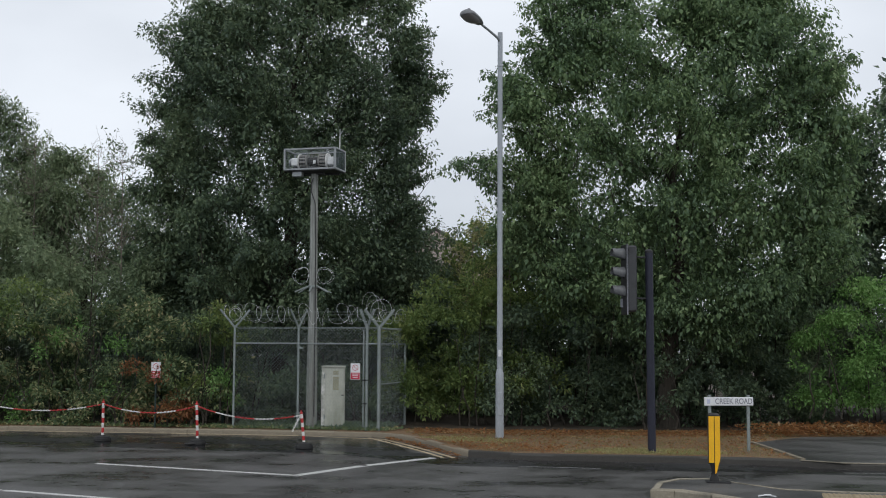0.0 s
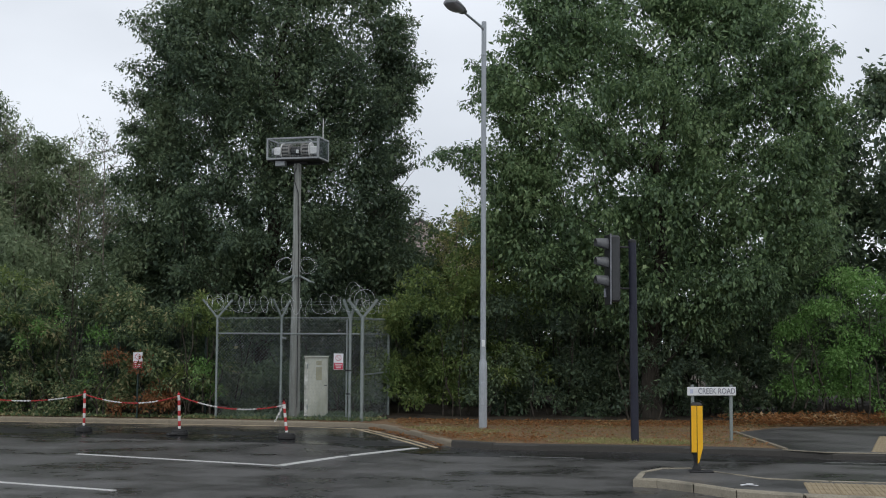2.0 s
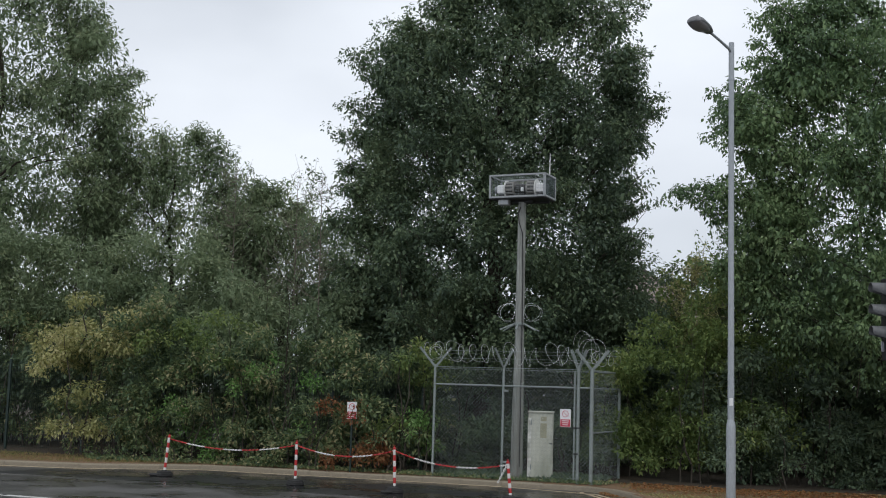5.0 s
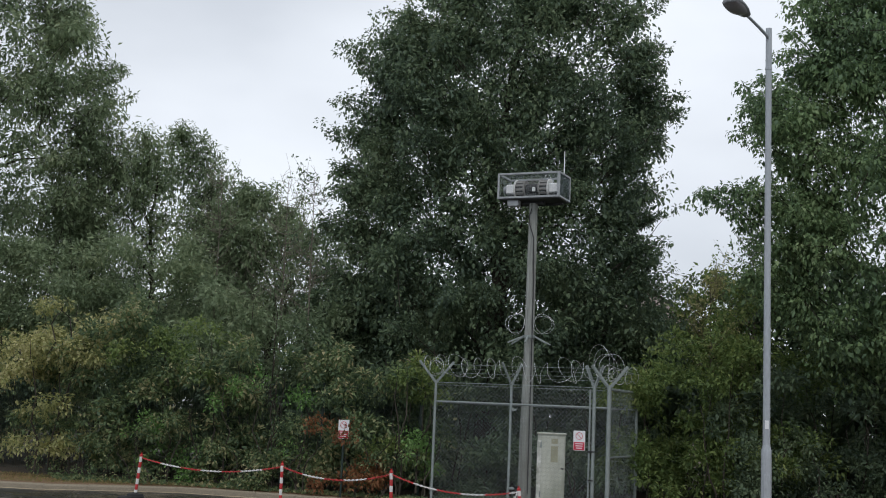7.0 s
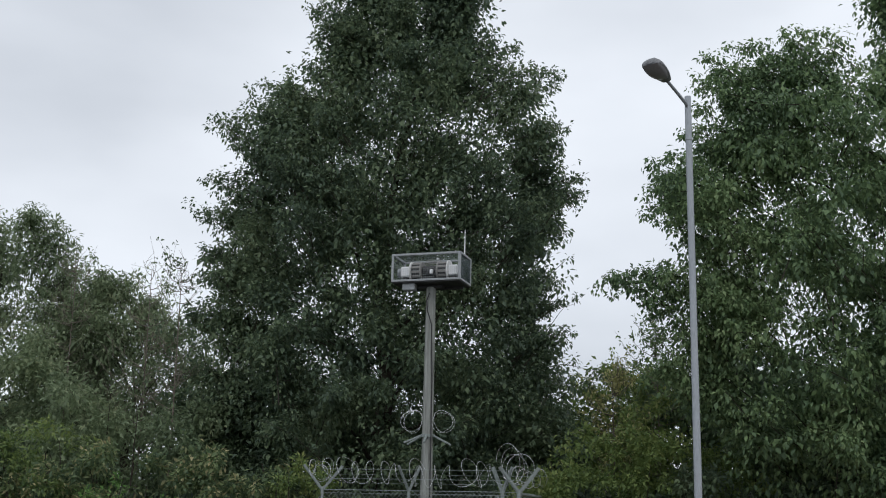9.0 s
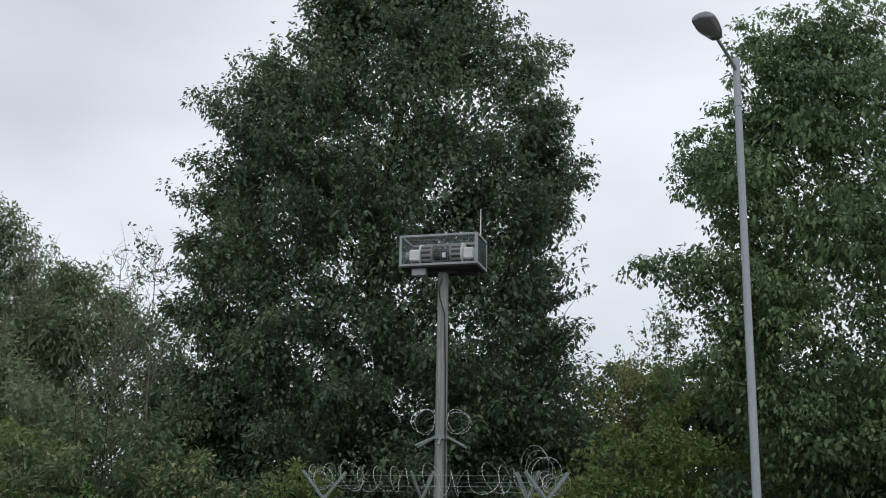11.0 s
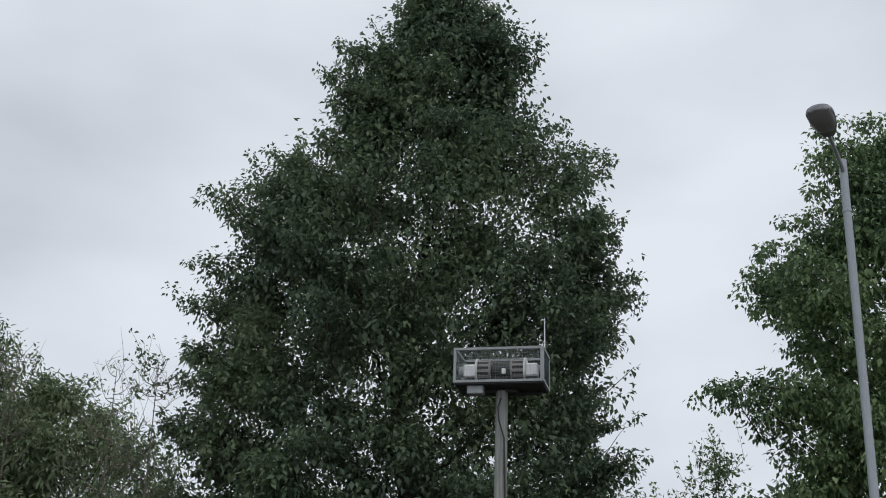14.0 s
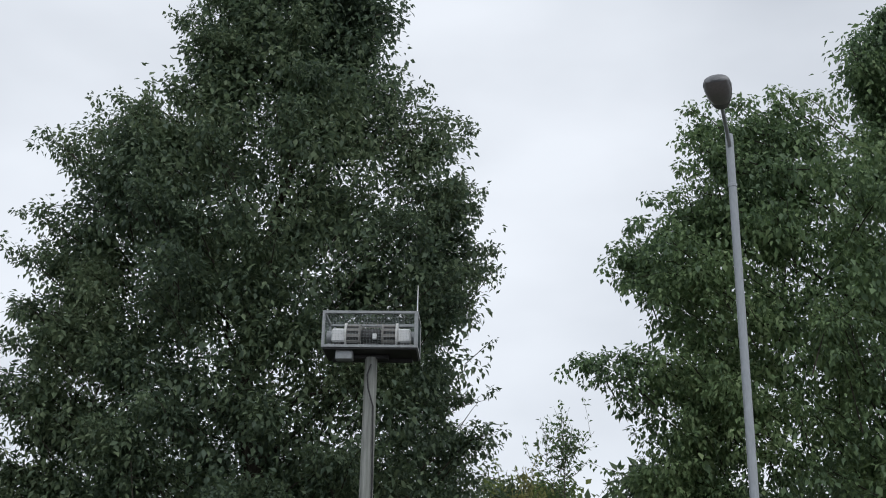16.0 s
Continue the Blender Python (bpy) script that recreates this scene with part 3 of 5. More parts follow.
def warning_sign(x, y, z, rz, label):
    """Prohibition sign above a red panel with unreadable lines."""
    s = thing("warning_sign", x, y, z, rz, label, "sign", "red and white warning signs")
    part("plate", Shape().box(0, 0, 0, 0.235, 0.006, 0.385, 0.002), M_SIGN_WHITE, s)
    part("red_panel", Shape().box(0, -0.0045, -0.105, 0.217, 0.004, 0.155), M_SIGN_RED, s, "red lower panel")
    ring = Shape().tube([(0.066 * math.cos(q * math.pi / 12), -0.0055, 0.09 + 0.066 * math.sin(q * math.pi / 12)) for q in range(24)], 0.0055, 4, closed=True)
    ring.tube([(-0.045, -0.0055, 0.135), (0.045, -0.0055, 0.045)], 0.005, 4)
    part("ring", ring, M_SIGN_RED, s, "red prohibition ring")
    for k in range(3):
        part("text_bar", Shape().box(0, -0.008, -0.06 - 0.042 * k, 0.16 - 0.02 * k, 0.002, 0.016), M_SIGN_WHITE, s)
    return s


warning_sign(-1.735, 27.765, 1.505, -11, "red and white warning sign fixed to the chain-link gate")
ws = warning_sign(-6.64, 28.45, 1.5, -8, "red and white warning sign on a thin post among shrubs")
part("stake", Shape().box(0, 0.02, -0.65, 0.04, 0.03, 1.7, 0.004), M_GREEN_FENCE, ws, "thin dark green post")

# ---- siren on its pole ----
PX, PY = -2.835, 28.40
pole = thing("timber_pole", PX, PY, 0.1, 0, "weathered grey timber pole carrying a siren cage", "pole")
lean = [(0.0, 0.0, -0.1), (0.0, 0.0, 1.5), (0.002, 0.0, 3.0), (0.0, 0.0, 4.6), (0.0, 0.0, 6.22)]
part("shaft", Shape().tube(lean, [0.138, 0.128, 0.104, 0.096, 0.09], 20), M_TIMBER, pole, smooth=True)
part("cable", Shape().tube([(-0.02, -0.12, 6.1), (-0.07, -0.13, 5.95), (-0.05, -0.125, 5.75), (0.03, -0.118, 5.5), (0.06, -0.105, 4.5), (0.07, -0.115, 3.0), (0.075, -0.13, 0.3)], 0.012, 6), M_DARK, pole, "dark cable clipped to the pole")
collar = part("collar", Shape().lathe([(0.125, 3.42), (0.132, 3.425), (0.132, 3.475), (0.125, 3.48)], 20), M_GALV, pole)
for k in range(6):
    q = radians(25 + 60 * k)
    part("spike_arm", Shape().box(0.2, 0, 0, 0.36, 0.035, 0.03, 0.004, pose(0.12 * math.cos(q), 0.12 * math.sin(q), 3.46, 0, 24, math.degrees(q))), M_GALV, collar)
for sx in (-1, 1):
    loops = Shape()
    for k in range(2):
        pts, R = [], 0.195 + 0.012 * k
        for i in range(30):
            a = 2 * math.pi * i / 30
            bend = R * (1 + 0.09 * math.sin(2 * a + 1.7 * k + sx) + 0.05 * math.sin(3 * a + sx))
            pts.append((sx * (0.265 + 0.03 * k) + 0.9 * bend * math.cos(a), -0.06 + 0.1 * k + 0.06 * math.sin(a + k), 3.70 + bend * math.sin(a) + 0.025 * k))
        loops.tube(pts, 0.0024, 3, closed=True)
        for i in range(0, 30, 2):
            p = Vector(pts[i])
            d = (Vector(pts[(i + 1) % 30]) - p).normalized()
            w = d.orthogonal().normalized() * 0.011
            x = d.cross(w)
            loops.add([p - d * 0.016, p + w, p + d * 0.016, p - w], [(0, 1, 2, 3)])
            loops.add([p - d * 0.016, p + x, p + d * 0.016, p - x], [(0, 1, 2, 3)])
    part("razor_loop", loops, M_RAZOR, pole, "bright razor wire loop")

SW, SD, SH = 1.36, 0.72, 0.535
siren = thing("siren_cage", PX, PY, 6.385, -15.4, "grey caged twin-rotor electric siren on the timber pole", "siren")
cage = part("cage_frame", Shape(), M_FRAME, siren)
frame_shape = Shape()
for sy in (-1, 1):
    for z in (0.02, SH - 0.02):
        frame_shape.box(0, sy * (SD / 2 - 0.02), z, SW, 0.04, 0.04, 0.004)
    for sx in (-1, 1):
        wide = 0.055 if sx > 0 else 0.04
        frame_shape.box(sx * (SW / 2 - wide / 2), sy * (SD / 2 - 0.02), SH / 2, wide, 0.042, SH - 0.07, 0.004)
for sx in (-1, 1):
    for z in (0.02, SH - 0.02):
        frame_shape.box(sx * (SW / 2 - 0.02), 0, z, 0.042, SD - 0.08, 0.042, 0.004)
cage.data = frame_shape.mesh("cage_frame", M_FRAME)
part("base_tray", Shape().box(0, 0, -0.012, SW - 0.04, SD - 0.04, 0.022, 0.004), M_DARK, siren)


def weld_mesh(w, h, pitch, r):
    s = Shape()
    for i in range(1, round(w / pitch)):
        x = -w / 2 + i * pitch
        s.tube([(x, 0, 0), (x, 0, h)], r, 3, cap=False)
    for j in range(1, round(h / pitch)):
        s.tube([(-w / 2, 0.002, j * pitch), (w / 2, 0.002, j * pitch)], r, 3, cap=False)
    return s


for sy in (-1, 1):
    ob = part("wire_screen", weld_mesh(SW - 0.08, SH - 0.08, 0.04, 0.0008), M_WIRE, siren)
    ob.matrix_basis = pose(0, sy * (SD / 2 - 0.012), 0.04)
ob = part("wire_screen", weld_mesh(SW - 0.08, SD - 0.08, 0.04, 0.0008), M_WIRE, siren)
ob.matrix_basis = pose(0, -SD / 2 + 0.04, SH - 0.02, -90)
ob = part("wire_screen", weld_mesh(SD - 0.08, SH - 0.08, 0.04, 0.0008), M_WIRE, siren)
ob.matrix_basis = pose(-SW / 2 + 0.012, 0, 0.04, 0, 0, 90)
ob = part("side_panel", weld_mesh(SD - 0.08, SH - 0.08, 0.02, 0.003), M_SIDE, siren, "dark perforated side panel")
ob.matrix_basis = pose(SW / 2 - 0.012, 0, 0.04, 0, 0, 90)

TURN = Euler((0, radians(90), 0)).to_matrix().to_4x4()
CZ = 0.235


def along(x):
    return Matrix.Translation((x, -0.03, CZ)) @ TURN


for sx in (-1, 1):
    drum = part("rotor_drum", Shape().lathe([(0.10, -0.085), (0.165, -0.085), (0.165, 0.085), (0.10, 0.085)], 28, along(sx * 0.265)), M_DARK, siren, "dark rotor drum", smooth=False)
    for z in (-0.1, 0.1):
        rr = 0.205 if z * sx > 0 else 0.19
        part("flange", Shape().lathe([(0.13, -0.014), (rr, -0.014), (rr, 0.014), (0.13, 0.014)], 32, along(sx * 0.265 + z)), M_DRUM if z * sx < 0 else M_RIM, drum, smooth=True)
    for k in range(12):
        q = radians(30 * k + 8)
        part("vane", Shape().box(0, 0, 0, 0.05, 0.044, 0.18, 0.004, along(sx * 0.265) @ pose(0.168 * math.cos(q), 0.168 * math.sin(q), 0, 0, 0, math.degrees(q)) @ pose(-0.012, 0, 0)), M_DRUM, drum)
    part("end_cover", Shape().box(sx * 0.468, -0.05, CZ - 0.005, 0.195, 0.24, 0.2, 0.022), M_SIREN_WHITE, siren, "white painted box cover beside the rotor")
    part("end_boss", Shape().lathe([(0.02, -0.05), (0.085, -0.05), (0.085, 0.03), (0.06, 0.04), (0.02, 0.04)], 24, along(sx * 0.595)), M_FRAME, siren, smooth=True)
    part("mount_foot", Shape().box(sx * 0.465, -0.03, 0.065, 0.1, 0.26, 0.13, 0.01), M_DARK, siren)
part("motor", Shape().lathe([(0.04, -0.15), (0.1, -0.15), (0.115, -0.12), (0.115, 0.12), (0.1, 0.15), (0.04, 0.15)], 24, along(0)), M_DARK, siren, "dark motor body between the rotors", smooth=True)
part("terminal_box", Shape().box(0.05, -0.16, 0.21, 0.06, 0.05, 0.085, 0.008), M_SIREN_WHITE, siren, "small white terminal box")
part("motor_foot", Shape().box(0, -0.03, 0.06, 0.24, 0.26, 0.12, 0.01), M_DARK, siren)
part("grid_guard", weld_mesh(0.36, 0.2, 0.04, 0.004), M_DRUM, siren).matrix_basis = pose(0.0, 0.1, 0.3)
part("junction_box", Shape().box(-0.36, -0.2, -0.085, 0.245, 0.16, 0.13, 0.012), M_FRAME, siren, "grey junction box under the tray")
part("mount_beam", Shape().box(0, 0, -0.055, 0.5, 0.12, 0.06, 0.006).box(0.0, 0.2, -0.05, SW - 0.2, 0.06, 0.05, 0.006), M_DARK, siren)
part("antenna", Shape().tube([(0.64, 0.02, SH), (0.642, 0.02, SH + 0.5)], [0.012, 0.006], 8), M_SIREN_WHITE, siren, "thin pale whip antenna")

# ---- control cabinet ----
cab = thing("control_cabinet", -2.32, 28.53, 0.1, 4, "faded cream steel control cabinet with a stained door", "cabinet")
part("body", Shape().box(0, 0, 0.755, 0.56, 0.34, 1.47, 0.012), M_CABINET, cab)
part("roof", Shape().box(0, -0.01, 1.505, 0.6, 0.4, 0.04, 0.012), M_CABINET, cab)
part("corner_strip", Shape().box(-0.245, -0.172, 0.72, 0.085, 0.01, 1.3, 0.003).box(-0.283, -0.11, 0.72, 0.008, 0.12, 1.3, 0.003), M_FLAKE, cab, "flaking white paint on the corner")
door = part("door", Shape().box(0.03, -0.178, 0.76, 0.47, 0.018, 1.38, 0.006), M_CABINET, cab)
part("label_plate", Shape().box(0.06, -0.19, 1.36, 0.13, 0.006, 0.1, 0.002), M_CAB_LABEL, door, "faded paper label")
part("stain_panel", Shape().box(0.06, -0.1885, 1.1, 0.14, 0.004, 0.32, 0.002), M_CAB_LABEL, door, "faded notice sheet")
for z in (1.28, 0.3):
    part("hinge", Shape().box(-0.21, -0.19, z, 0.03, 0.02, 0.12, 0.004), M_GALV, door)
part("handle", Shape().box(0.225, -0.195, 0.82, 0.06, 0.03, 0.025, 0.005), M_DARK, door, "dark handle")
part("plinth", Shape().box(0, 0, 0.02, 0.54, 0.32, 0.06, 0.006), M_KERB, cab)

# ---- street lamp ----
lamp = thing("street_lamp", 1.6, 25.74, 0.11, 0, "tall grey steel street lamp with a single arm", "street lamp")
part("base_column", Shape().lathe([(0.093, -0.05), (0.091, 1.3), (0.087, 1.42), (0.063, 1.52)], 20), M_LAMP_POST, lamp, smooth=True)
part("column", Shape().lathe([(0.066, 1.5), (0.058, 5.0), (0.055, 9.0), (0.053, 9.07)], 20), M_LAMP_POST, lamp, smooth=True)
part("collar", Shape().lathe([(0.056, 8.28), (0.064, 8.285), (0.064, 8.325), (0.056, 8.33)], 20), M_LAMP_POST, lamp, smooth=True)
part("access_door", Shape().box(0.0, -0.09, 0.75, 0.1, 0.012, 0.5, 0.008), M_LAMP_POST, lamp)
part("tag", Shape().box(0.0, -0.068, 1.86, 0.07, 0.008, 0.15, 0.002), M_SIGN_WHITE, lamp, "small white tag")
AD = Vector((-0.53, -0.85, 0)).normalized()
arm_pts = [Vector((0, 0, 8.85)), AD * 0.1 + Vector((0, 0, 8.92)), AD * 0.5 + Vector((0, 0, 9.0)), AD * 0.95 + Vector((0, 0, 9.08))]
part("arm", Shape().tube(arm_pts, [0.03, 0.03, 0.027, 0.027], 10), M_LAMP_POST, lamp, smooth=True)


def lantern_shell():
    """An egg-shaped lantern body, with a flatter underside."""
    s = Shape()
    rings, sides = 14, 18
    vs = []
    for i in range(rings + 1):
        u = i / rings
        w = float(np.interp(u, (0, 0.1, 0.3, 0.55, 0.8, 0.92, 0.98, 1.0), (0.085, 0.11, 0.15, 0.172, 0.18, 0.165, 0.12, 0.06)))
        for k in range(sides):
            a = 2 * math.pi * k / sides
            x, z = w * math.cos(a), w * math.sin(a) * (0.6 if math.sin(a) > 0 else 0.4)
            vs.append((x, -u * 0.66, z))
    fs = [(i * sides + k, i * sides + (k + 1) % sides, (i + 1) * sides + (k + 1) % sides, (i + 1) * sides + k) for i in range(rings) for k in range(sides)]
    fs += [tuple(range(sides))[::-1], tuple(rings * sides + k for k in range(sides))]
    return s.add(vs, fs)


head = part("lantern", lantern_shell(), M_HEAD, lamp, "grey lantern head", smooth=True)
hp = AD * 0.9 + Vector((0, 0, 9.06))
head.matrix_basis = Matrix.Translation(hp) @ pose(0, 0, 0, 0, 0, math.degrees(math.atan2(AD.x, -AD.y))) @ pose(0, 0, 0, -8)
bowl = Shape()
bv = [(0.165 * math.sin(math.pi * (0.2 + 0.5 * i / 8)) * math.cos(math.pi * k / 10) * -1, -0.14 - 0.52 * i / 8, -0.03 - 0.085 * math.sin(math.pi * (0.1 + 0.8 * i / 8)) * math.sin(math.pi * k / 10)) for i in range(9) for k in range(11)]
bowl.add(bv, [(i * 11 + k, i * 11 + k + 1, i * 11 + 12 + k, i * 11 + 11 + k) for i in range(8) for k in range(10)])
part("bowl", bowl, M_BOWL, head, "dark smoky lamp bowl", smooth=True)
part("photocell", Shape().lathe([(0.035, 0.0), (0.035, 0.05), (0.025, 0.065)], 12, pose(0, -0.5, 0.09)), M_HEAD, head)

# ---- traffic signal ----
sig = thing("traffic_signal", 4.35, 22.45, 0.11, 0, "dark blue signal pole with a hooded three-lamp head", "traffic light")
part("pole", Shape().tube([(0.015, 0, -0.03), (-0.012, 0, 3.86)], [0.078, 0.076], 16), M_BLUE_STEEL, sig, smooth=True)
part("pole_cap", Shape().lathe([(0.08, 3.84), (0.08, 3.88), (0.04, 3.91)], 16, pose(-0.012, 0, 0)), M_BLACK, sig)
HM = pose(-0.485, -0.05, 0, 0, 0, -82)
body = part("head_case", Shape().box(0, 0.1, 3.33, 0.3, 0.2, 1.28, 0.03, HM), M_SIGNAL, sig)
part("backing_board", Shape().box(0, -0.01, 3.31, 0.42, 0.02, 1.36, 0.008, HM), M_BLACK, sig, "flat black backing board")
part("board_edge", Shape().box(0.2, -0.01, 3.31, 0.014, 0.026, 1.36, 0.003, HM), M_SIGN_GREY, sig, "pale board edge")
for k in range(3):
    z = 3.8 - 0.36 * k
    part("lens", Shape().lathe([(0.105, 0), (0.1, 0.02), (0.05, 0.04), (0.005, 0.045)], 20, HM @ pose(0, -0.02, z, 90)), M_LENS, body, "unlit dark lens", smooth=True)
    visor = Shape()
    vv = []
    for r, y in ((0.12, 0.0), (0.118, -0.24)):
        for i in range(17):
            a = radians(-50 + 280 * i / 16) if y == 0 else radians(-8 + 196 * i / 16)
            vv.append((r * math.cos(a), y - 0.02, z + r * math.sin(a)))
    for r, y in ((0.114, 0.0), (0.112, -0.24)):
        for i in range(17):
            a = radians(-50 + 280 * i / 16) if y == 0 else radians(-8 + 196 * i / 16)
            vv.append((r * math.cos(a), y - 0.02, z + r * math.sin(a)))
    visor.add(vv, [(i, i + 1, 18 + i, 17 + i) for i in range(16)] + [(34 + i, 51 + i, 52 + i, 35 + i) for i in range(16)] + [(17 + i, 18 + i, 52 + i, 51 + i) for i in range(16)], HM)
    part("visor", visor, M_HOOD, body, "dusty grey hood", smooth=True)
part("lower_fitting", Shape().box(-0.06, -0.05, 2.86, 0.03, 0.05, 0.17, 0.008, HM), M_SIGN_GREY, body)
for z in (3.75, 2.95):
    part("bracket", Shape().tube([(0, 0, z), (-0.2, -0.02, z), (-0.43, -0.05, z + 0.02)], 0.02, 8), M_BLACK, sig)

# ---- street name plate ----
name = thing("street_name_plate", 5.87, 22.57, 0.11, 7, "white street name plate with grey lettering on two posts", "sign")
part("plate", Shape().box(0, -0.03, 0.975, 0.98, 0.02, 0.165, 0.006), M_SIGN_WHITE, name)
part("border", Shape().box(0.095, -0.0415, 0.975, 0.77, 0.003, 0.148).box(0.095, -0.0425, 0.975, 0.758, 0.003, 0.136), M_SIGN_WHITE, name)
part("crest_panel", Shape().box(-0.405, -0.0415, 0.975, 0.06, 0.004, 0.08, 0.002), M_SIGN_BLUE, name, "pale blue crest panel")
for sx in (-0.375, 0.4):
    part("post", Shape().box(sx, 0.005, 0.515, 0.06, 0.045, 1.17, 0.008), M_GALV, name)
txt = bpy.data.curves.new("lettering", "FONT")
txt.body, txt.size, txt.align_x, txt.align_y, txt.extrude = "CREEK ROAD", 0.148, "CENTER", "CENTER", 0.0015
tmp = new("lettering_source", txt)
dg = bpy.context.evaluated_depsgraph_get()
letters = bpy.data.meshes.new_from_object(tmp.evaluated_get(dg))
bpy.data.objects.remove(tmp)
letters.materials.clear()
letters.materials.append(M_LETTER)
lt = part("lettering", letters, None, name, "grey capital lettering")
lt.matrix_basis = pose(0.095, -0.046, 0.975, 90)
lt.scale = (0.74 / max(v.co.x * 2 for v in letters.vertices), 1, 1)

# ---- pencil bollard ----
boll = thing("island_bollard", 4.41, 17.42, 0.118, -6, "yellow faced black traffic bollard on the island", "bollard")
part("base_plate", Shape().box(0.06, 0, 0.012, 0.36, 0.24, 0.024, 0.008), M_BLACK, boll)
part("foot", Shape().lathe([(0.07, 0.02), (0.065, 0.06), (0.045, 0.1), (0.045, 0.14)], 14), M_RUBBER, boll, smooth=True)
core = [(0.0, 0.12, 0.028, 0.03), (0.0, 0.24, 0.05, 0.045), (0.0, 0.3, 0.085, 0.055), (0.0, 1.0, 0.085, 0.055), (0.0, 1.03, 0.06, 0.04)]
bs = Shape()
vs = []
for _, z, hx, hy in core:
    vs += [(-hx, -hy, z), (0, -hy * 1.35, z), (hx, -hy, z), (hx, hy, z), (-hx, hy, z)]
bs.add(vs, [(5 * j + i, 5 * j + (i + 1) % 5, 5 * j + 5 + (i + 1) % 5, 5 * j + 5 + i) for j in range(4) for i in range(5)] + [(4, 3, 2, 1, 0), (20, 21, 22, 23, 24)])
part("body", bs, M_BLACK, boll, "black plastic body")
f1 = Shape().add([(0.006, -0.079, 0.13), (0.03, -0.07, 0.15), (0.086, -0.063, 0.36), (0.086, -0.063, 0.985), (0.006, -0.079, 0.985)], [(0, 1, 2, 3, 4)])
f1.add([(0.006, -0.076, 0.13), (0.03, -0.067, 0.15), (0.086, -0.06, 0.36), (0.086, -0.06, 0.985), (0.006, -0.076, 0.985)], [(4, 3, 2, 1, 0)])
part("yellow_face", f1, M_YELLOW, boll, "broad yellow reflective face")
f2 = Shape().box(-0.043, -0.075, 0.64, 0.078, 0.006, 0.69, 0.002, pose(0, 0, 0, 0, 0, 0))
part("yellow_face", f2, M_YELLOW, boll, "narrow yellow reflective face")
litter = Shape()
for k in range(5):
    litter.box(0.07 * k - 0.14, 0.02 * (k % 2), 0.012 + 0.006 * (k % 3), 0.1, 0.05 + 0.02 * (k % 2), 0.014, 0.004, pose(0, 0, 0, 6 * (k % 3) - 6, 5 * k - 10, 14 * k))
tr = solo("litter_wrapper", litter, M_SIGN_WHITE, "crumpled white paper litter on the island", "litter")
tr.matrix_basis = pose(4.75, 15.75, 0.12, 0, 0, -25)

# ---- chain posts ----
POSTS = [(-10.25, 26.45, 0.02, 5, 0.75), (-7.11, 25.7, 0.0, 0, 0.75), (-4.87, 24.93, -0.01, -2, 0.76), (-2.5, 24.1, -0.03, -6, 0.63)]
tops = []
for i, (x, y, _, tilt, h) in enumerate(POSTS):
    p = thing("chain_post", x, y, 0.004, 20 * i, "red and white striped plastic post on a black rubber base", "chain post", "chain posts along the lay-by")
    base = part("base", Shape().lathe([(0.168, 0.0), (0.182, 0.012), (0.178, 0.062), (0.16, 0.07), (0.152, 0.105), (0.06, 0.118), (0.045, 0.135)], 18), M_RUBBER, p, smooth=True)
    m = pose(0, 0, 0.08, 0, 0, -20 * i) @ pose(0, 0, 0, 0, tilt)
    n = 7
    for k in range(n):
        part("stripe", Shape().lathe([(0.029, h * k / n), (0.03, h * k / n + 0.004), (0.03, h * (k + 1) / n - 0.004), (0.029, h * (k + 1) / n)], 12, m), M_WHITE if k % 2 == 0 else M_RED, p, "white band" if k % 2 == 0 else "red band", smooth=True)
    part("cap", Shape().lathe([(0.034, h), (0.034, h + 0.03), (0.012, h + 0.05), (0.02, h + 0.075)], 12, m), M_RED, p)
    if i in (0, 2):
        part("weight_bag", Shape().box(-0.2, -0.05, 0.03, 0.22, 0.18, 0.06, 0.03), M_RUBBER, p)
    tops.append(Vector((x, y, 0.004)) + (pose(0, 0, 0.08, 0, tilt) @ Vector((0, 0, h - 0.02))))


def chain(a, b, sag):
    """Plastic chain: alternating links, red and white by turns."""
    c = thing("plastic_chain", *a, 0, "red and white plastic chain hanging between posts", "chain", "chains along the lay-by")
    n = int((b - a).length / 0.042)
    bands = {}
    for k in range(n):
        u = (k + 0.5) / n
        p = (b - a) * u - Vector((0, 0, sag * 4 * u * (1 - u)))
        d = ((b - a) - Vector((0, 0, sag * 4 * (1 - 2 * u)))).normalized()
        side = d.cross(Vector((0, 0, 1))).normalized()
        w = side if k % 2 else d.cross(side)
        loop = [p + d * 0.03 * math.cos(q) + w * 0.011 * math.sin(q) for q in [math.pi * i / 5 for i in range(10)]]
        bands.setdefault(int(u * (b - a).length / 0.46), Shape()).tube(loop, 0.0072, 5, closed=True)
    for k, s in bands.items():
        part("chain_length", s, M_RED if k % 2 == 0 else M_WHITE, c, "red links" if k % 2 == 0 else "white links")


for a, b in zip(tops, tops[1:]):
    chain(a, b, 0.17)
tail = Shape()
for k in range(9):
    p = tops[-1] + Vector((-0.03 - 0.018 * k, 0, -0.03 - 0.036 * k))
    w = Vector((0, 1, 0)) if k % 2 else Vector((0.9, 0, -0.4))
    d = Vector((-0.44, 0, -0.9))
    tail.tube([p + d * 0.028 * math.cos(q) + w * 0.014 * math.sin(q) for q in [math.pi * i / 5 for i in range(10)]], 0.0072, 5, closed=True)
t = thing("plastic_chain", label="loose white chain end hanging from a leaning post", category="chain", group="chains along the lay-by")
part("chain_length", tail, M_WHITE, t)


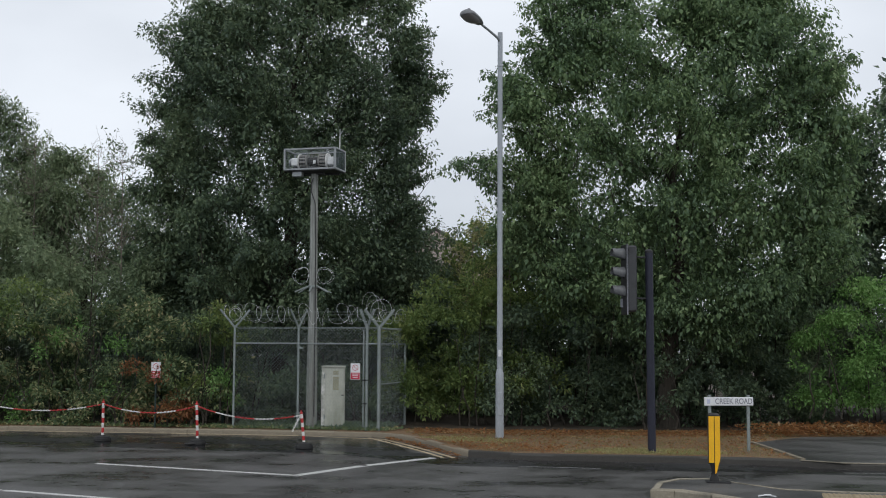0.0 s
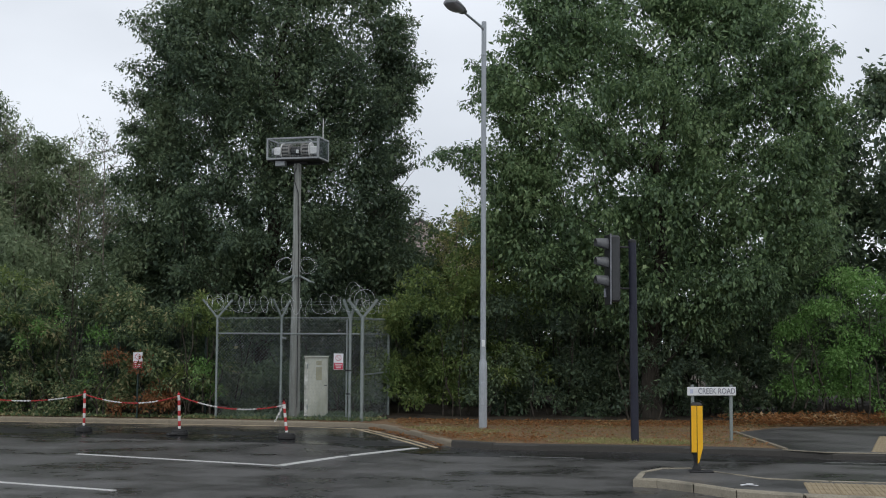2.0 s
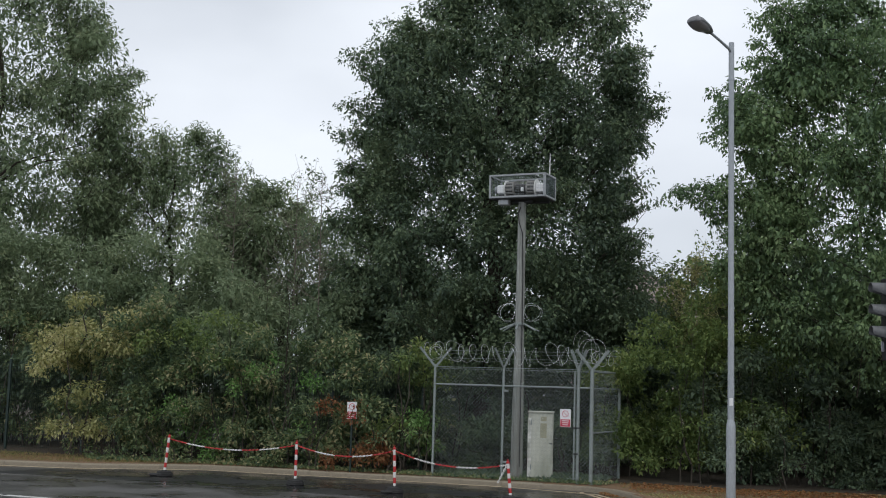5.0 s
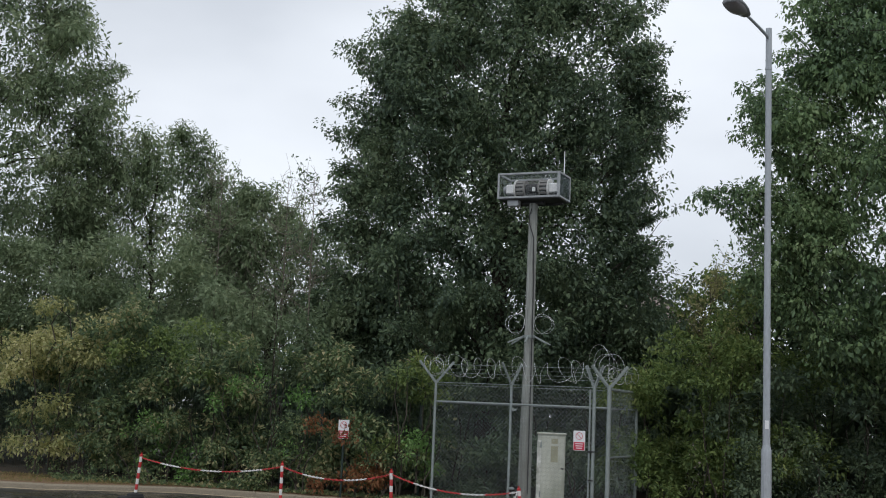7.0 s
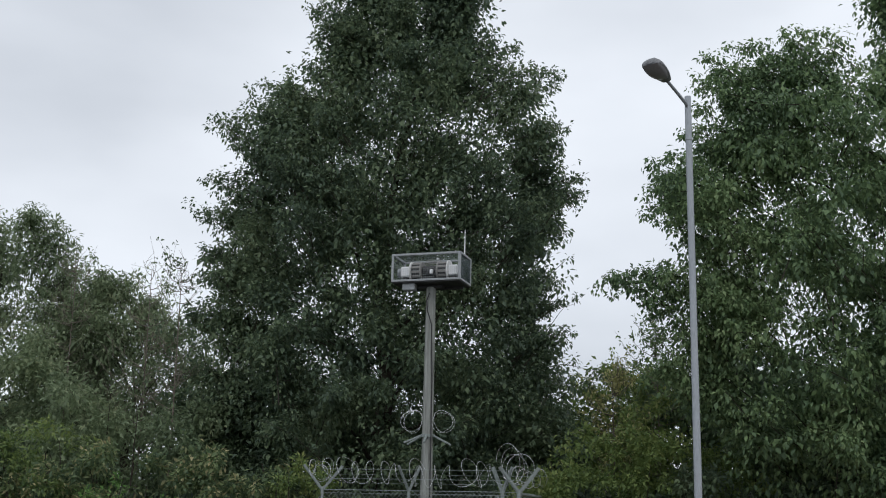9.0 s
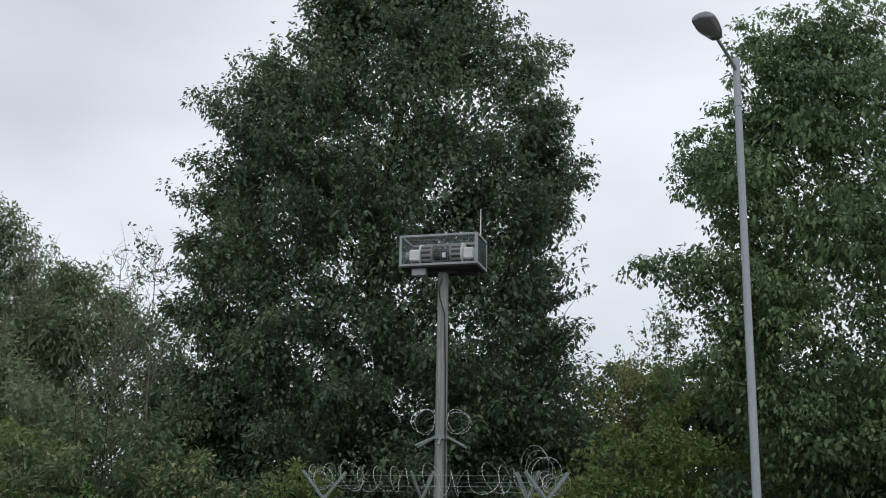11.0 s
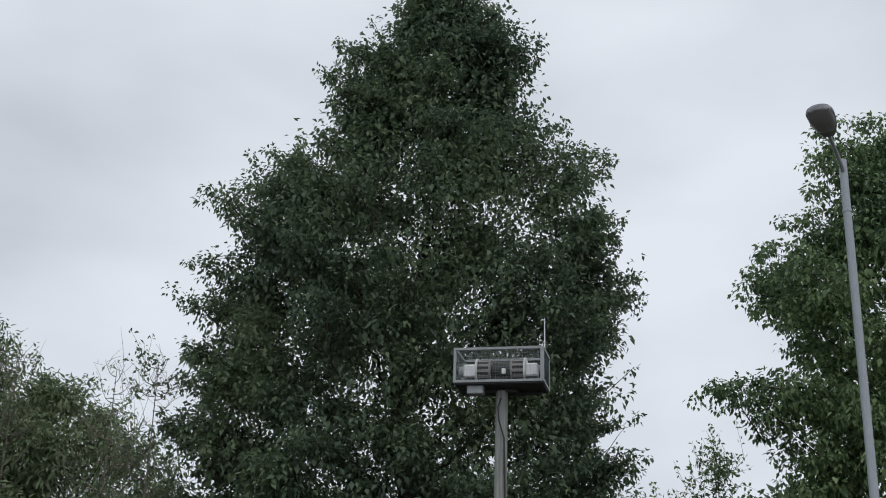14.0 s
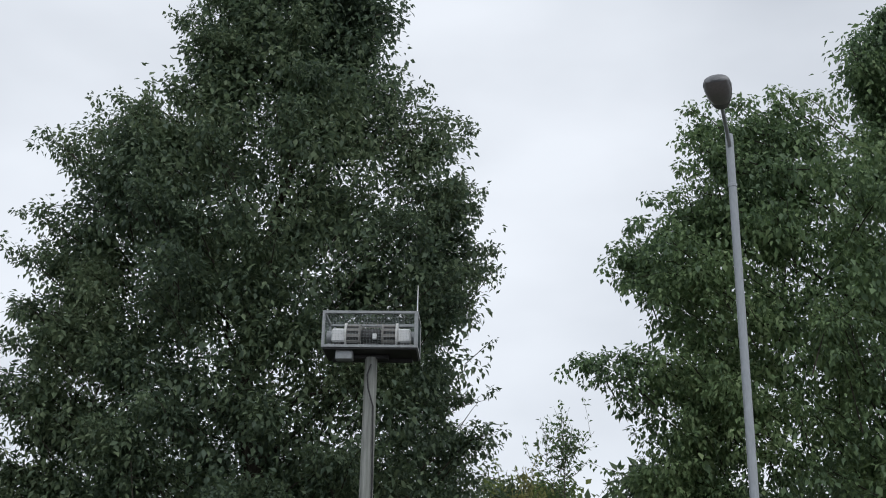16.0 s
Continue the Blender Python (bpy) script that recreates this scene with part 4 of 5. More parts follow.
# ---- plants ----
def leaf_mesh(name, pos, direction, normal, length, width, material):
    """Kite-shaped folded leaves: four corners and two triangles each."""
    n = len(pos)
    d = direction / np.linalg.norm(direction, axis=1, keepdims=True)
    s = np.cross(d, normal)
    s /= np.linalg.norm(s, axis=1, keepdims=True) + 1e-9
    up = np.cross(s, d)
    L, W = length[:, None], width[:, None]
    v = np.empty((n, 4, 3))
    v[:, 0] = pos
    v[:, 1] = pos + d * L * 0.38 + s * W * 0.5 + up * W * 0.15
    v[:, 2] = pos + d * L - up * L * 0.08
    v[:, 3] = pos + d * L * 0.42 - s * W * 0.5 + up * W * 0.15
    idx = np.arange(n)[:, None] * 4
    tri = np.concatenate([idx + [0, 1, 2], idx + [0, 2, 3]], axis=1).reshape(-1)
    me = bpy.data.meshes.new(name)
    me.vertices.add(4 * n)
    me.vertices.foreach_set("co", v.reshape(-1).astype(np.float32))
    me.loops.add(len(tri))
    me.loops.foreach_set("vertex_index", tri.astype(np.int32))
    me.polygons.add(2 * n)
    me.polygons.foreach_set("loop_start", np.arange(0, 6 * n, 3, dtype=np.int32))
    me.materials.append(material)
    me.update(calc_edges=True)
    me.validate()
    return me


def unit(rng, n):
    v = rng.normal(size=(n, 3))
    return v / np.linalg.norm(v, axis=1, keepdims=True)


def spray_leaves(rng, centres, radii, per, size, droop, narrow, flat=0.6):
    """Leaves in sprays round each centre: more on the outside of a spray, hanging outward and down."""
    k = len(centres)
    c = np.repeat(centres, per, axis=0)
    r = np.repeat(radii, per)[:, None]
    n = len(c)
    u = unit(rng, n)
    rad = rng.random((n, 1)) ** 0.45
    off = u * rad * r * np.array([1, 1, flat])
    pos = c + off
    d = u * 0.8 + unit(rng, n) * 0.7 + np.array([0, 0, -droop])
    nm = unit(rng, n) * 0.75 + np.array([0, 0, 1.0]) + 0.35 * u
    L = size * rng.uniform(0.65, 1.25, n)
    return pos, d, nm, L, L * narrow * rng.uniform(0.8, 1.2, n)


def inside(p, gaps):
    keep = np.ones(len(p), bool)
    for x, y, z, a, b, c in gaps:
        q = ((p[:, 0] - x) / a) ** 2 + ((p[:, 1] - y) / b) ** 2 + ((p[:, 2] - z) / c) ** 2
        keep &= q > 1
    return keep


def limb(shape, a, b, r0, r1, rng, sides=6, wobble=0.12):
    a, b = Vector(a), Vector(b)
    n = 6
    pts = []
    for i in range(n + 1):
        u = i / n
        p = a.lerp(b, u)
        p.z += 0.12 * (b - a).length * math.sin(math.pi * u) * 0.6
        if 0 < i < n:
            p += Vector(rng.normal(0, wobble, 3)) * 0.5
        pts.append(p)
    shape.tube(pts, [r0 + (r1 - r0) * (i / n) ** 0.8 for i in range(n + 1)], sides)


def shrub(name, boxes, per_m3, size, material, seed, label, droop=0.2, narrow=0.48, spray=(0.14, 0.28), per=42, category="shrub", thin=0.08):
    """A bank of shrubs. boxes: rows of x, y, base, half width, half depth, height."""
    rng = np.random.default_rng(seed)
    x0, y0 = boxes[0][0], boxes[0][1]
    root = thing(name, x0, y0, 0.1, 0, label, category)
    P, stems = [], Shape()
    for x, y, z, a, b, h in boxes:
        n = int(per_m3 * a * b * h * 2.4)
        nb = max(4, n // 9)
        q = unit(rng, nb) * rng.random((nb, 1)) ** 0.3
        q = np.sign(q) * np.abs(q) ** 0.72
        blob = np.array([x - x0, y - y0, z - 0.1 + h / 2]) + q * np.array([a, b, h / 2]) * 0.94
        blob[:, 2] += rng.normal(0, 0.16, nb) * (q[:, 2] > 0.3)
        br = rng.uniform(0.28, 0.6, nb) * min(1.0, 0.6 + 0.4 * a)
        pick = rng.integers(0, nb, n)
        u = unit(rng, n)
        u[:, 2] = np.abs(u[:, 2]) * 0.8 - 0.15
        P.append(blob[pick] + u * br[pick][:, None] * np.array([1, 1, 0.9]))
        for k in range(max(3, int(a * 2.5))):
            sx, sy = rng.uniform(-0.7, 0.7, 2)
            bx, by = x - x0 + sx * a, y - y0 + sy * b
            limb(stems, (bx, by, z - 0.15), (bx + rng.normal(0, 0.35), by + rng.normal(0, 0.3), z + h * rng.uniform(0.6, 0.95)), 0.025, 0.006, rng, 5)
    tagged(part("brushwood", stems, M_BARK, root), kind="stuff")
    P = np.vstack(P)
    hollow = np.array([noise.noise(Vector((q[0], 1.4 * q[1], 1.2 * q[2])) * 1.15 + Vector((seed, 0, 0))) for q in P])
    P = P[hollow < thin]
    pos, d, nm, L, W = spray_leaves(rng, P, rng.uniform(*spray, len(P)), per, size, droop, narrow, 0.9)
    keep = pos[:, 2] > 0.01
    part("leaves", leaf_mesh("leaves", pos[keep], d[keep], nm[keep], L[keep], W[keep], material), None, root)
    return root


def grown_tree(name, x, y, rows, shoots, size, material, seed, label, trunk_r=0.3, droop=0.45, narrow=0.56, squash=0.8, lumps=0.18, grain=0.7,
               inner=260, boughs=(), gaps=(), limbs=36, wisps=40, tuft=(0.29, 0.145), leaves=(48, 24), thin=0.2, reach=(0.8, 1.5), bark=None):
    """A tree grown from shoots: trunk, limbs, and leafy shoots that end on a lumpy crown surface. rows: height, west edge, east edge."""
    rng = np.random.default_rng(seed)
    root = thing(name, x, y, 0.1, 0, label, "tree")
    bark = bark or M_BARK
    zz = np.array([q[0] for q in rows]) - 0.1
    mid = np.array([(q[1] + q[2]) / 2 for q in rows]) - x
    half = np.array([(q[2] - q[1]) / 2 for q in rows])
    fine = np.linspace(zz[0], zz[-1], 300)
    share = np.cumsum(np.interp(fine, zz, half) + 0.5)
    share /= share[-1]
    top = zz[-1] * 0.93
    axis = [Vector((0, 0, -0.25))] + [Vector((float(np.interp(top * k / 9, zz, mid)) * min(1, k / 5) + 0.12 * math.sin(1.9 * k + seed), 0.15 * math.cos(2.3 * k + seed), top * k / 9)) for k in range(1, 10)]
    part("trunk", Shape().tube(axis, [trunk_r * 1.3] + [trunk_r * (1 - 0.1 * k) ** 1.6 for k in range(1, 10)], 10), bark, root, smooth=True)

    def on_axis(h):
        k = max(0.0, min(8.999, h / top * 9))
        return axis[int(k)].lerp(axis[int(k) + 1], k - int(k))

    ends, outs = [], []
    sprigs = 8
    groups = shoots // sprigs
    rim = int((zz[-1] - max(zz[0], 3.0)) / 0.36) * 2
    for i in range(groups + rim):
        if i < groups:
            h = float(np.interp((i + rng.random()) / groups, share, fine))
            q = rng.random() * 2 * math.pi
        else:
            h = zz[-1] - 0.36 * ((i - groups) // 2 + rng.random())
            q = math.pi * (i % 2) + rng.normal(0, 0.22)
        w, c = float(np.interp(h, zz, half)), float(np.interp(h, zz, mid))
        bump = noise.noise(Vector((math.cos(q) * w, math.sin(q) * w, h * 1.25)) * grain + Vector((seed, 0, 0)))
        f = min(0.93 + lumps * bump, 1.02)
        if i < groups and rng.random() < 0.3:
            f *= rng.uniform(0.35, 0.9)
        size_g = rng.uniform(0.3, 0.6) * min(1.0, 0.35 + 0.25 * w) * (1.0 if i < groups else 0.75)
        reach_g = max(0.0, f * w - size_g * 0.9)
        tip = Vector((c + reach_g * math.cos(q), reach_g * squash * math.sin(q), h))
        for k in range(sprigs if i < groups else 4):
            off = Vector(unit(rng, 1)[0]) * size_g * rng.uniform(0.5, 1.15)
            off.z = off.z * 0.75 + 0.05
            out = Vector((math.cos(q), math.sin(q), 0.1 + 0.45 * h / top)) + off / size_g * 0.7 + Vector(rng.normal(0, 0.2, 3))
            ends.append(tip + off)
            outs.append(out.normalized())
    for bx, by, bz in boughs:
        tip = Vector((bx - x, by - y, bz - 0.1))
        back = (on_axis(max(1.0, tip.z - 1.2)) - tip).normalized()
        for k in range(5):
            ends.append(tip + back * 0.22 * k + Vector(rng.normal(0, 0.12, 3)) * (0.4 + 0.3 * k))
            outs.append((-back + Vector(rng.normal(0, 0.3, 3))).normalized())
    twigs, centres, radii, counts = Shape(), [], [], []
    for i, (end, out) in enumerate(zip(ends, outs)):
        w = float(np.interp(end.z, zz, half))
        ln = rng.uniform(*reach) * min(1.0, 0.3 + 0.25 * w)
        start = end - out * ln
        start.z -= 0.12 * ln
        bow = Vector((0, 0, 0.1 * ln))
        line = [start, start.lerp(end, 0.5) + bow, end]
        held = 0
        for k in range(6):
            u = (k + 0.6) / 5.6
            p = start.lerp(end, u) + bow * (4 * u * (1 - u)) + Vector(rng.normal(0, 0.1, 3))
            if i < groups * sprigs and noise.noise(p * 1.2 + Vector((0, seed, 0))) > thin:
                continue
            held += 1
            r = tuft[0] + (tuft[1] - tuft[0]) * u
            centres.append(p)
            radii.append(r * rng.uniform(0.75, 1.25))
            counts.append(int(leaves[0] + (leaves[1] - leaves[0]) * u))
        if held > 3:
            twigs.tube(line, [0.014, 0.009, 0.004], 3, cap=False)
    # sparse shoots that stand out beyond the crown
    for i in rng.permutation(len(ends))[:wisps]:
        out = (outs[i] + Vector((0, 0, rng.uniform(0.1, 0.7)))).normalized()
        tip = ends[i] + out * rng.uniform(0.3, 0.6)
        twigs.tube([ends[i] - out * 0.3, ends[i].lerp(tip, 0.5) + Vector(rng.normal(0, 0.03, 3)), tip], [0.01, 0.007, 0.003], 3, cap=False)
        for u in (0.5, 0.8, 1.0):
            centres.append(ends[i].lerp(tip, u))
            radii.append(0.09)
            counts.append(5)
    # leaves deep in the crown
    for i in range(inner):
        h = float(np.interp(rng.random(), share, fine))
        w, c, q, f = float(np.interp(h, zz, half)), float(np.interp(h, zz, mid)), rng.random() * 2 * math.pi, 0.9 * rng.random() ** 0.5
        centres.append(Vector((c + f * w * math.cos(q), f * w * squash * math.sin(q), h)))
        radii.append(rng.uniform(0.4, 0.7))
        counts.append(34)
    deep = 34 * inner
    tagged(part("brushwood", twigs, bark, root), kind="stuff")
    for i in rng.permutation(len(ends))[:limbs]:
        tip = ends[i] - outs[i] * 0.9
        s = Shape()
        limb(s, on_axis(max(0.9, min(top - 0.3, tip.z - rng.uniform(0.8, 2.4)))), tip, 0.036 * trunk_r / 0.22, 0.01, rng)
        part("branch", s, bark, root)
    counts = np.array(counts)
    cen = np.repeat(np.array([tuple(p) for p in centres]), counts, axis=0)
    rad = np.repeat(np.array(radii), counts)[:, None]
    n = len(cen)
    u = unit(rng, n)
    pos = cen + u * rad * rng.random((n, 1)) ** 0.5 * np.array([1, 1, 0.8])
    d = u * 0.7 + unit(rng, n) * 0.6 + np.array([0, 0, -droop])
    nm = unit(rng, n) * 0.7 + np.array([0, 0, 1.0]) + 0.35 * u
    L = size * rng.uniform(0.6, 1.25, n)
    L[n - deep:] *= 1.4
    W = L * narrow * rng.uniform(0.8, 1.2, n)
    keep = inside(pos, [(gx - x, gy - y, gz - 0.1, a, b, e) for gx, gy, gz, a, b, e in gaps]) & (pos[:, 2] > 0.12)
    part("crown", leaf_mesh("crown", pos[keep], d[keep], nm[keep], L[keep], W[keep], material), None, root)
    return root


# tall dark tree behind the compound
grown_tree("broadleaf_tree", -4.2, 33.5,
           [(2.4, -8.6, 0.6), (3.4, -9.0, 0.9), (4.5, -9.0, 0.8), (5.4, -9.0, 0.75), (6.1, -9.0, 0.4), (6.6, -8.9, -0.3), (7.2, -8.8, 0.4), (8.4, -8.7, 0.4), (9.3, -8.5, 0.5), (10.1, -8.4, 0.45),
            (10.8, -8.1, 0.1), (11.6, -7.7, -0.1), (12.1, -6.9, -0.2), (12.5, -6.3, -0.6), (13.0, -6.4, -1.4), (13.6, -6.2, -1.5), (14.2, -5.7, -1.7), (14.9, -5.4, -1.7), (15.6, -4.8, -2.2), (16.3, -4.6, -2.9), (17.0, -4.0, -3.5)],
           1400, 0.1, L_DARK, 21, "tall dense dark green broadleaf tree behind the compound", trunk_r=0.34, inner=1650, limbs=16, wisps=50,
           boughs=[(-1.6, 32.2, 8.6), (-1.2, 32.4, 9.4), (-1.9, 32.0, 9.0), (-2.2, 32.0, 10.4), (-1.5, 32.4, 10.2), (-2.0, 32.0, 7.8), (-2.4, 32.0, 6.8), (-3.0, 32.0, 11.2), (-0.05, 33.2, 12.5), (-1.15, 33.3, 13.45), (-1.6, 33.2, 14.9), (0.4, 33.4, 10.05), (0.4, 33.0, 9.5), (0.2, 33.2, 7.0), (-8.4, 33.0, 11.2), (-6.2, 33.4, 14.3),
                   (-6.0, 33.3, 15.0), (-8.5, 33.2, 9.9), (-8.7, 33.0, 9.0), (0.7, 33.4, 5.4), (-2.2, 33.2, 15.7)],
           gaps=[(0.3, 33, 6.6, 1.0, 4, 0.3)])
# large tree beside the main road
grown_tree("broadleaf_tree", 6.0, 29.3,
           [(2.5, 3.6, 9.2), (3.5, 2.2, 10.6), (4.4, 1.5, 11.1), (5.2, 1.2, 11.3), (6.3, 1.3, 11.2), (7.2, 1.5, 11.3), (8.3, 1.3, 11.2), (9.0, 1.4, 11.1), (9.6, 2.1, 11.0), (10.2, 2.7, 10.7), (10.7, 5.4, 10.2), (11.4, 5.9, 9.6),
            (12.2, 6.0, 8.9), (12.9, 5.8, 8.1), (13.6, 6.5, 7.8), (14.1, 7.0, 7.5)],
           1120, 0.1, L_MID, 34, "large spreading green tree with drooping leaves beside the road", trunk_r=0.24, inner=1150, limbs=14, squash=0.62, droop=0.75, thin=0.15, wisps=60, grain=0.6, lumps=0.2,
           boughs=[(7.0, 28.0, 9.5), (7.2, 28.2, 10.4), (7.1, 28.3, 11.2), (6.5, 27.9, 8.9), (6.9, 28.4, 11.9), (3.2, 27.6, 6.0), (4.0, 27.4, 6.9), (4.5, 27.2, 5.2), (3.6, 27.4, 7.6), (2.6, 27.8, 5.4), (6.8, 27.0, 6.4), (7.4, 27.0, 7.4), (5.0, 27.2, 8.3), (2.2, 28.7, 10.7), (2.3, 28.7, 10.2), (2.3, 28.7, 9.7), (2.7, 29.0, 10.8), (3.1, 29.0, 11.1), (3.7, 29.1, 11.2), (4.2, 29.2, 11.3), (3.4, 29.1, 10.6), (4.1, 29.2, 10.7), (1.3, 28.6, 8.9), (1.45, 28.4, 8.3), (1.3, 28.6, 6.6), (0.65, 29.0, 6.7), (0.45, 29.2, 6.6), (1.2, 28.5, 7.9), (2.45, 28.8, 11.2), (3.2, 28.8, 11.5), (4.2, 28.8, 11.8), (2.5, 28.6, 10.3), (5.7, 28.8, 12.8), (10.7, 28.8, 9.3), (10.9, 28.6, 7.9)],
           gaps=[(5.6, 28.6, 6.2, 0.42, 6, 0.22), (5.95, 28.6, 7.3, 0.22, 6, 0.2), (5.1, 28.6, 6.15, 0.12, 6, 0.14), (3.2, 29.2, 4.95, 0.22, 5, 0.25), (5.6, 29.0, 10.1, 0.3, 6, 0.25), (11.6, 26.9, 2.2, 3.3, 2.7, 2.6)])
# trees at the west
grown_tree("willow_tree", -21.5, 37.0,
           [(1.5, -26.5, -16.5), (5, -27, -16), (9, -26.6, -15.8), (11.8, -26, -15.8), (12.6, -25.8, -16.3), (13.7, -25.4, -17.1), (15, -25, -18.0), (16.5, -24.5, -19.5), (18, -23.4, -21.5)],
           660, 0.155, L_GREY, 41, "tall grey-green willow at the west end", trunk_r=0.32, narrow=0.4, inner=1000, limbs=12, wisps=50, leaves=(26, 12), reach=(0.9, 1.7), grain=0.4, thin=0.42, tuft=(0.38, 0.2))
grown_tree("willow_tree", -15.3, 38.5,
           [(1, -19.5, -11.3), (4, -19.5, -11.2), (7, -19.2, -11.6), (8.0, -18.6, -12.4), (8.8, -18.0, -13.0), (9.6, -17.2, -13.5), (10.3, -16.0, -14.0)],
           420, 0.14, L_GREY, 43, "bushy grey-green willow with thin upper shoots", trunk_r=0.22, narrow=0.36, inner=560, limbs=8, wisps=70, leaves=(28, 12), reach=(0.9, 1.6), thin=0.42, tuft=(0.38, 0.2))
grown_tree("willow_tree", -11.2, 37.5,
           [(1, -14.3, -7.8), (4, -14.4, -7.8), (6, -14, -8.3), (7.1, -13.2, -9.6), (7.8, -12.8, -10.8), (8.4, -12.4, -11.6)],
           300, 0.135, L_GREY, 47, "smaller grey-green willow beside the dark tree", trunk_r=0.2, narrow=0.36, inner=360, limbs=8, wisps=70, leaves=(28, 12), reach=(0.9, 1.5), thin=0.42, tuft=(0.38, 0.2))
# east end
grown_tree("broadleaf_tree", 14.5, 33.5, [(1.0, 10.9, 18.1), (4, 10.6, 18.4), (7, 11.0, 17.8), (8.6, 12.0, 16.4), (9.4, 12.9, 15.2), (10.0, 13.4, 14.6)],
           240, 0.15, L_DARK, 53, "dense green tree behind the footpath", trunk_r=0.22, inner=240, limbs=16, wisps=14, leaves=(30, 14))
# low trees that close the gap behind
grown_tree("broadleaf_tree", 1.9, 37.0, [(0.6, -1.2, 6.8), (3.0, -1.4, 7.0), (4.4, -0.9, 6.0), (5.1, -0.2, 5.0), (5.6, 0.5, 3.8), (6.0, 1.3, 2.9)],
           260, 0.12, L_LIME, 59, "low spreading yellow-green tree between two taller trees", trunk_r=0.14, inner=260, limbs=10, wisps=50, leaves=(34, 16), gaps=[(0.07, 36.5, 4.75, 0.3, 4, 0.34)])


def sapling(x, y, h, spread, seed, material, label, leaf=0.11, count=34, bare=0.0):
    """Open sapling: thin twigs with few leaves."""
    rng = np.random.default_rng(seed)
    root = thing("sapling", x, y, 0.1, 0, label, "sapling")
    stem, twigs = Shape(), Shape()
    stem.tube([(0, 0, -0.2), (0.05, 0, h * 0.5), (0.0, 0.05, h * 0.97)], [0.035, 0.022, 0.006], 7)
    part("trunk", stem, M_TWIG, root, smooth=True)
    P, D = [], []
    for i in range(count):
        z = h * rng.uniform(0.45, 0.97)
        a = rng.random() * 6.283
        ln = spread * rng.uniform(0.5, 1.0) * (1.25 - z / h)
        end = np.array([math.cos(a) * ln, math.sin(a) * ln, z + ln * rng.uniform(0.4, 0.9)])
        pts = [np.array([0, 0, z]) * (1 - q) + end * q + np.array([0, 0, -0.1 * math.sin(3.1 * q)]) for q in (0, 0.25, 0.5, 0.75, 1)]
        twigs.tube([tuple(p) for p in pts], [0.011, 0.009, 0.007, 0.005, 0.003], 4, cap=False)
        for k in range(4):
            b = pts[2] * (1 - k / 4) + end * k / 4
            e = b + rng.normal(0, 0.22, 3) + np.array([0, 0, 0.25])
            twigs.tube([tuple(b), tuple((b + e) / 2 + rng.normal(0, 0.02, 3)), tuple(e)], [0.005, 0.004, 0.002], 3, cap=False)
            if rng.random() > bare:
                for q in range(9):
                    P.append(b + (e - b) * rng.random() + rng.normal(0, 0.05, 3))
                    D.append(rng.normal(0, 1, 3) + np.array([0, 0, -0.4]))
    tagged(part("brushwood", twigs, M_TWIG, root), kind="stuff")
    P, D = np.array(P), np.array(D)
    L = leaf * rng.uniform(0.6, 1.2, len(P))
    part("leaves", leaf_mesh("leaves", P, D, unit(rng, len(P)) + np.array([0, 0, 0.8]), L, L * 0.5, material), None, root)
    return root


sapling(2.3, 35.0, 6.8, 1.9, 71, L_MID, "open leggy sapling with sparse leaves", count=46)
sapling(1.2, 34.6, 5.6, 1.6, 72, L_TAN, "thin sapling with sparse tan leaves", count=36)
sapling(-9.9, 34.2, 8.0, 2.0, 73, L_GREY, "half bare sapling with pale twigs", bare=0.75, count=40)
sapling(-8.9, 33.2, 7.9, 1.3, 74, L_DARK, "half bare sapling beside the dark tree", bare=0.6, count=30)
sapling(-12.4, 36.0, 8.6, 2.0, 75, L_GREY, "thin willow sapling with pale twigs", bare=0.4, count=40)

# hedge banks
shrub("thicket", [(7.5, 35.5, 0.0, 6.0, 0.7, 6.2), (15.0, 37.0, 0.0, 4.0, 0.7, 7.0), (-4.0, 37.5, 0.0, 5.0, 0.7, 6.0), (-2.6, 35.6, 0.0, 2.6, 0.7, 5.6), (1.0, 34.0, 0.0, 2.4, 0.6, 3.0), (10.0, 33.6, 1.5, 4.2, 0.7, 5.6), (4.5, 33.6, 0.0, 2.0, 0.7, 4.6), (-6.8, 34.6, 0.0, 1.8, 0.6, 5.0)], 8.5, 0.26, L_DARK, 77, "dark leafy thicket behind the large trees", spray=(0.35, 0.55), per=28, category="thicket", thin=1)
shrub("shrub", [(-11.8, 29.35, 0.0, 1.6, 0.3, 1.3), (-9.3, 29.1, 0.0, 1.3, 0.3, 1.2), (-5.4, 28.75, 0.0, 0.6, 0.25, 1.5), (-7.9, 28.95, 0.0, 0.5, 0.25, 1.5), (-13.4, 29.75, 0.0, 0.6, 0.3, 1.5)], 55, 0.085, L_HEDGE, 76, "low leafy growth along the hedge foot", spray=(0.12, 0.22))
shrub("thicket", [(-18.0, 33.0, 0.0, 4.2, 0.5, 2.6), (-10.5, 32.3, 0.0, 3.8, 0.6, 2.8), (-5.6, 31.9, 0.0, 1.8, 0.6, 2.8), (-9.0, 35.2, 0.0, 5.0, 0.6, 5.0), (-2.5, 34.6, 0.0, 3.0, 0.6, 3.6)], 11, 0.2, L_DARK, 78, "dark undergrowth behind the hedge", spray=(0.3, 0.45), category="thicket", thin=1)
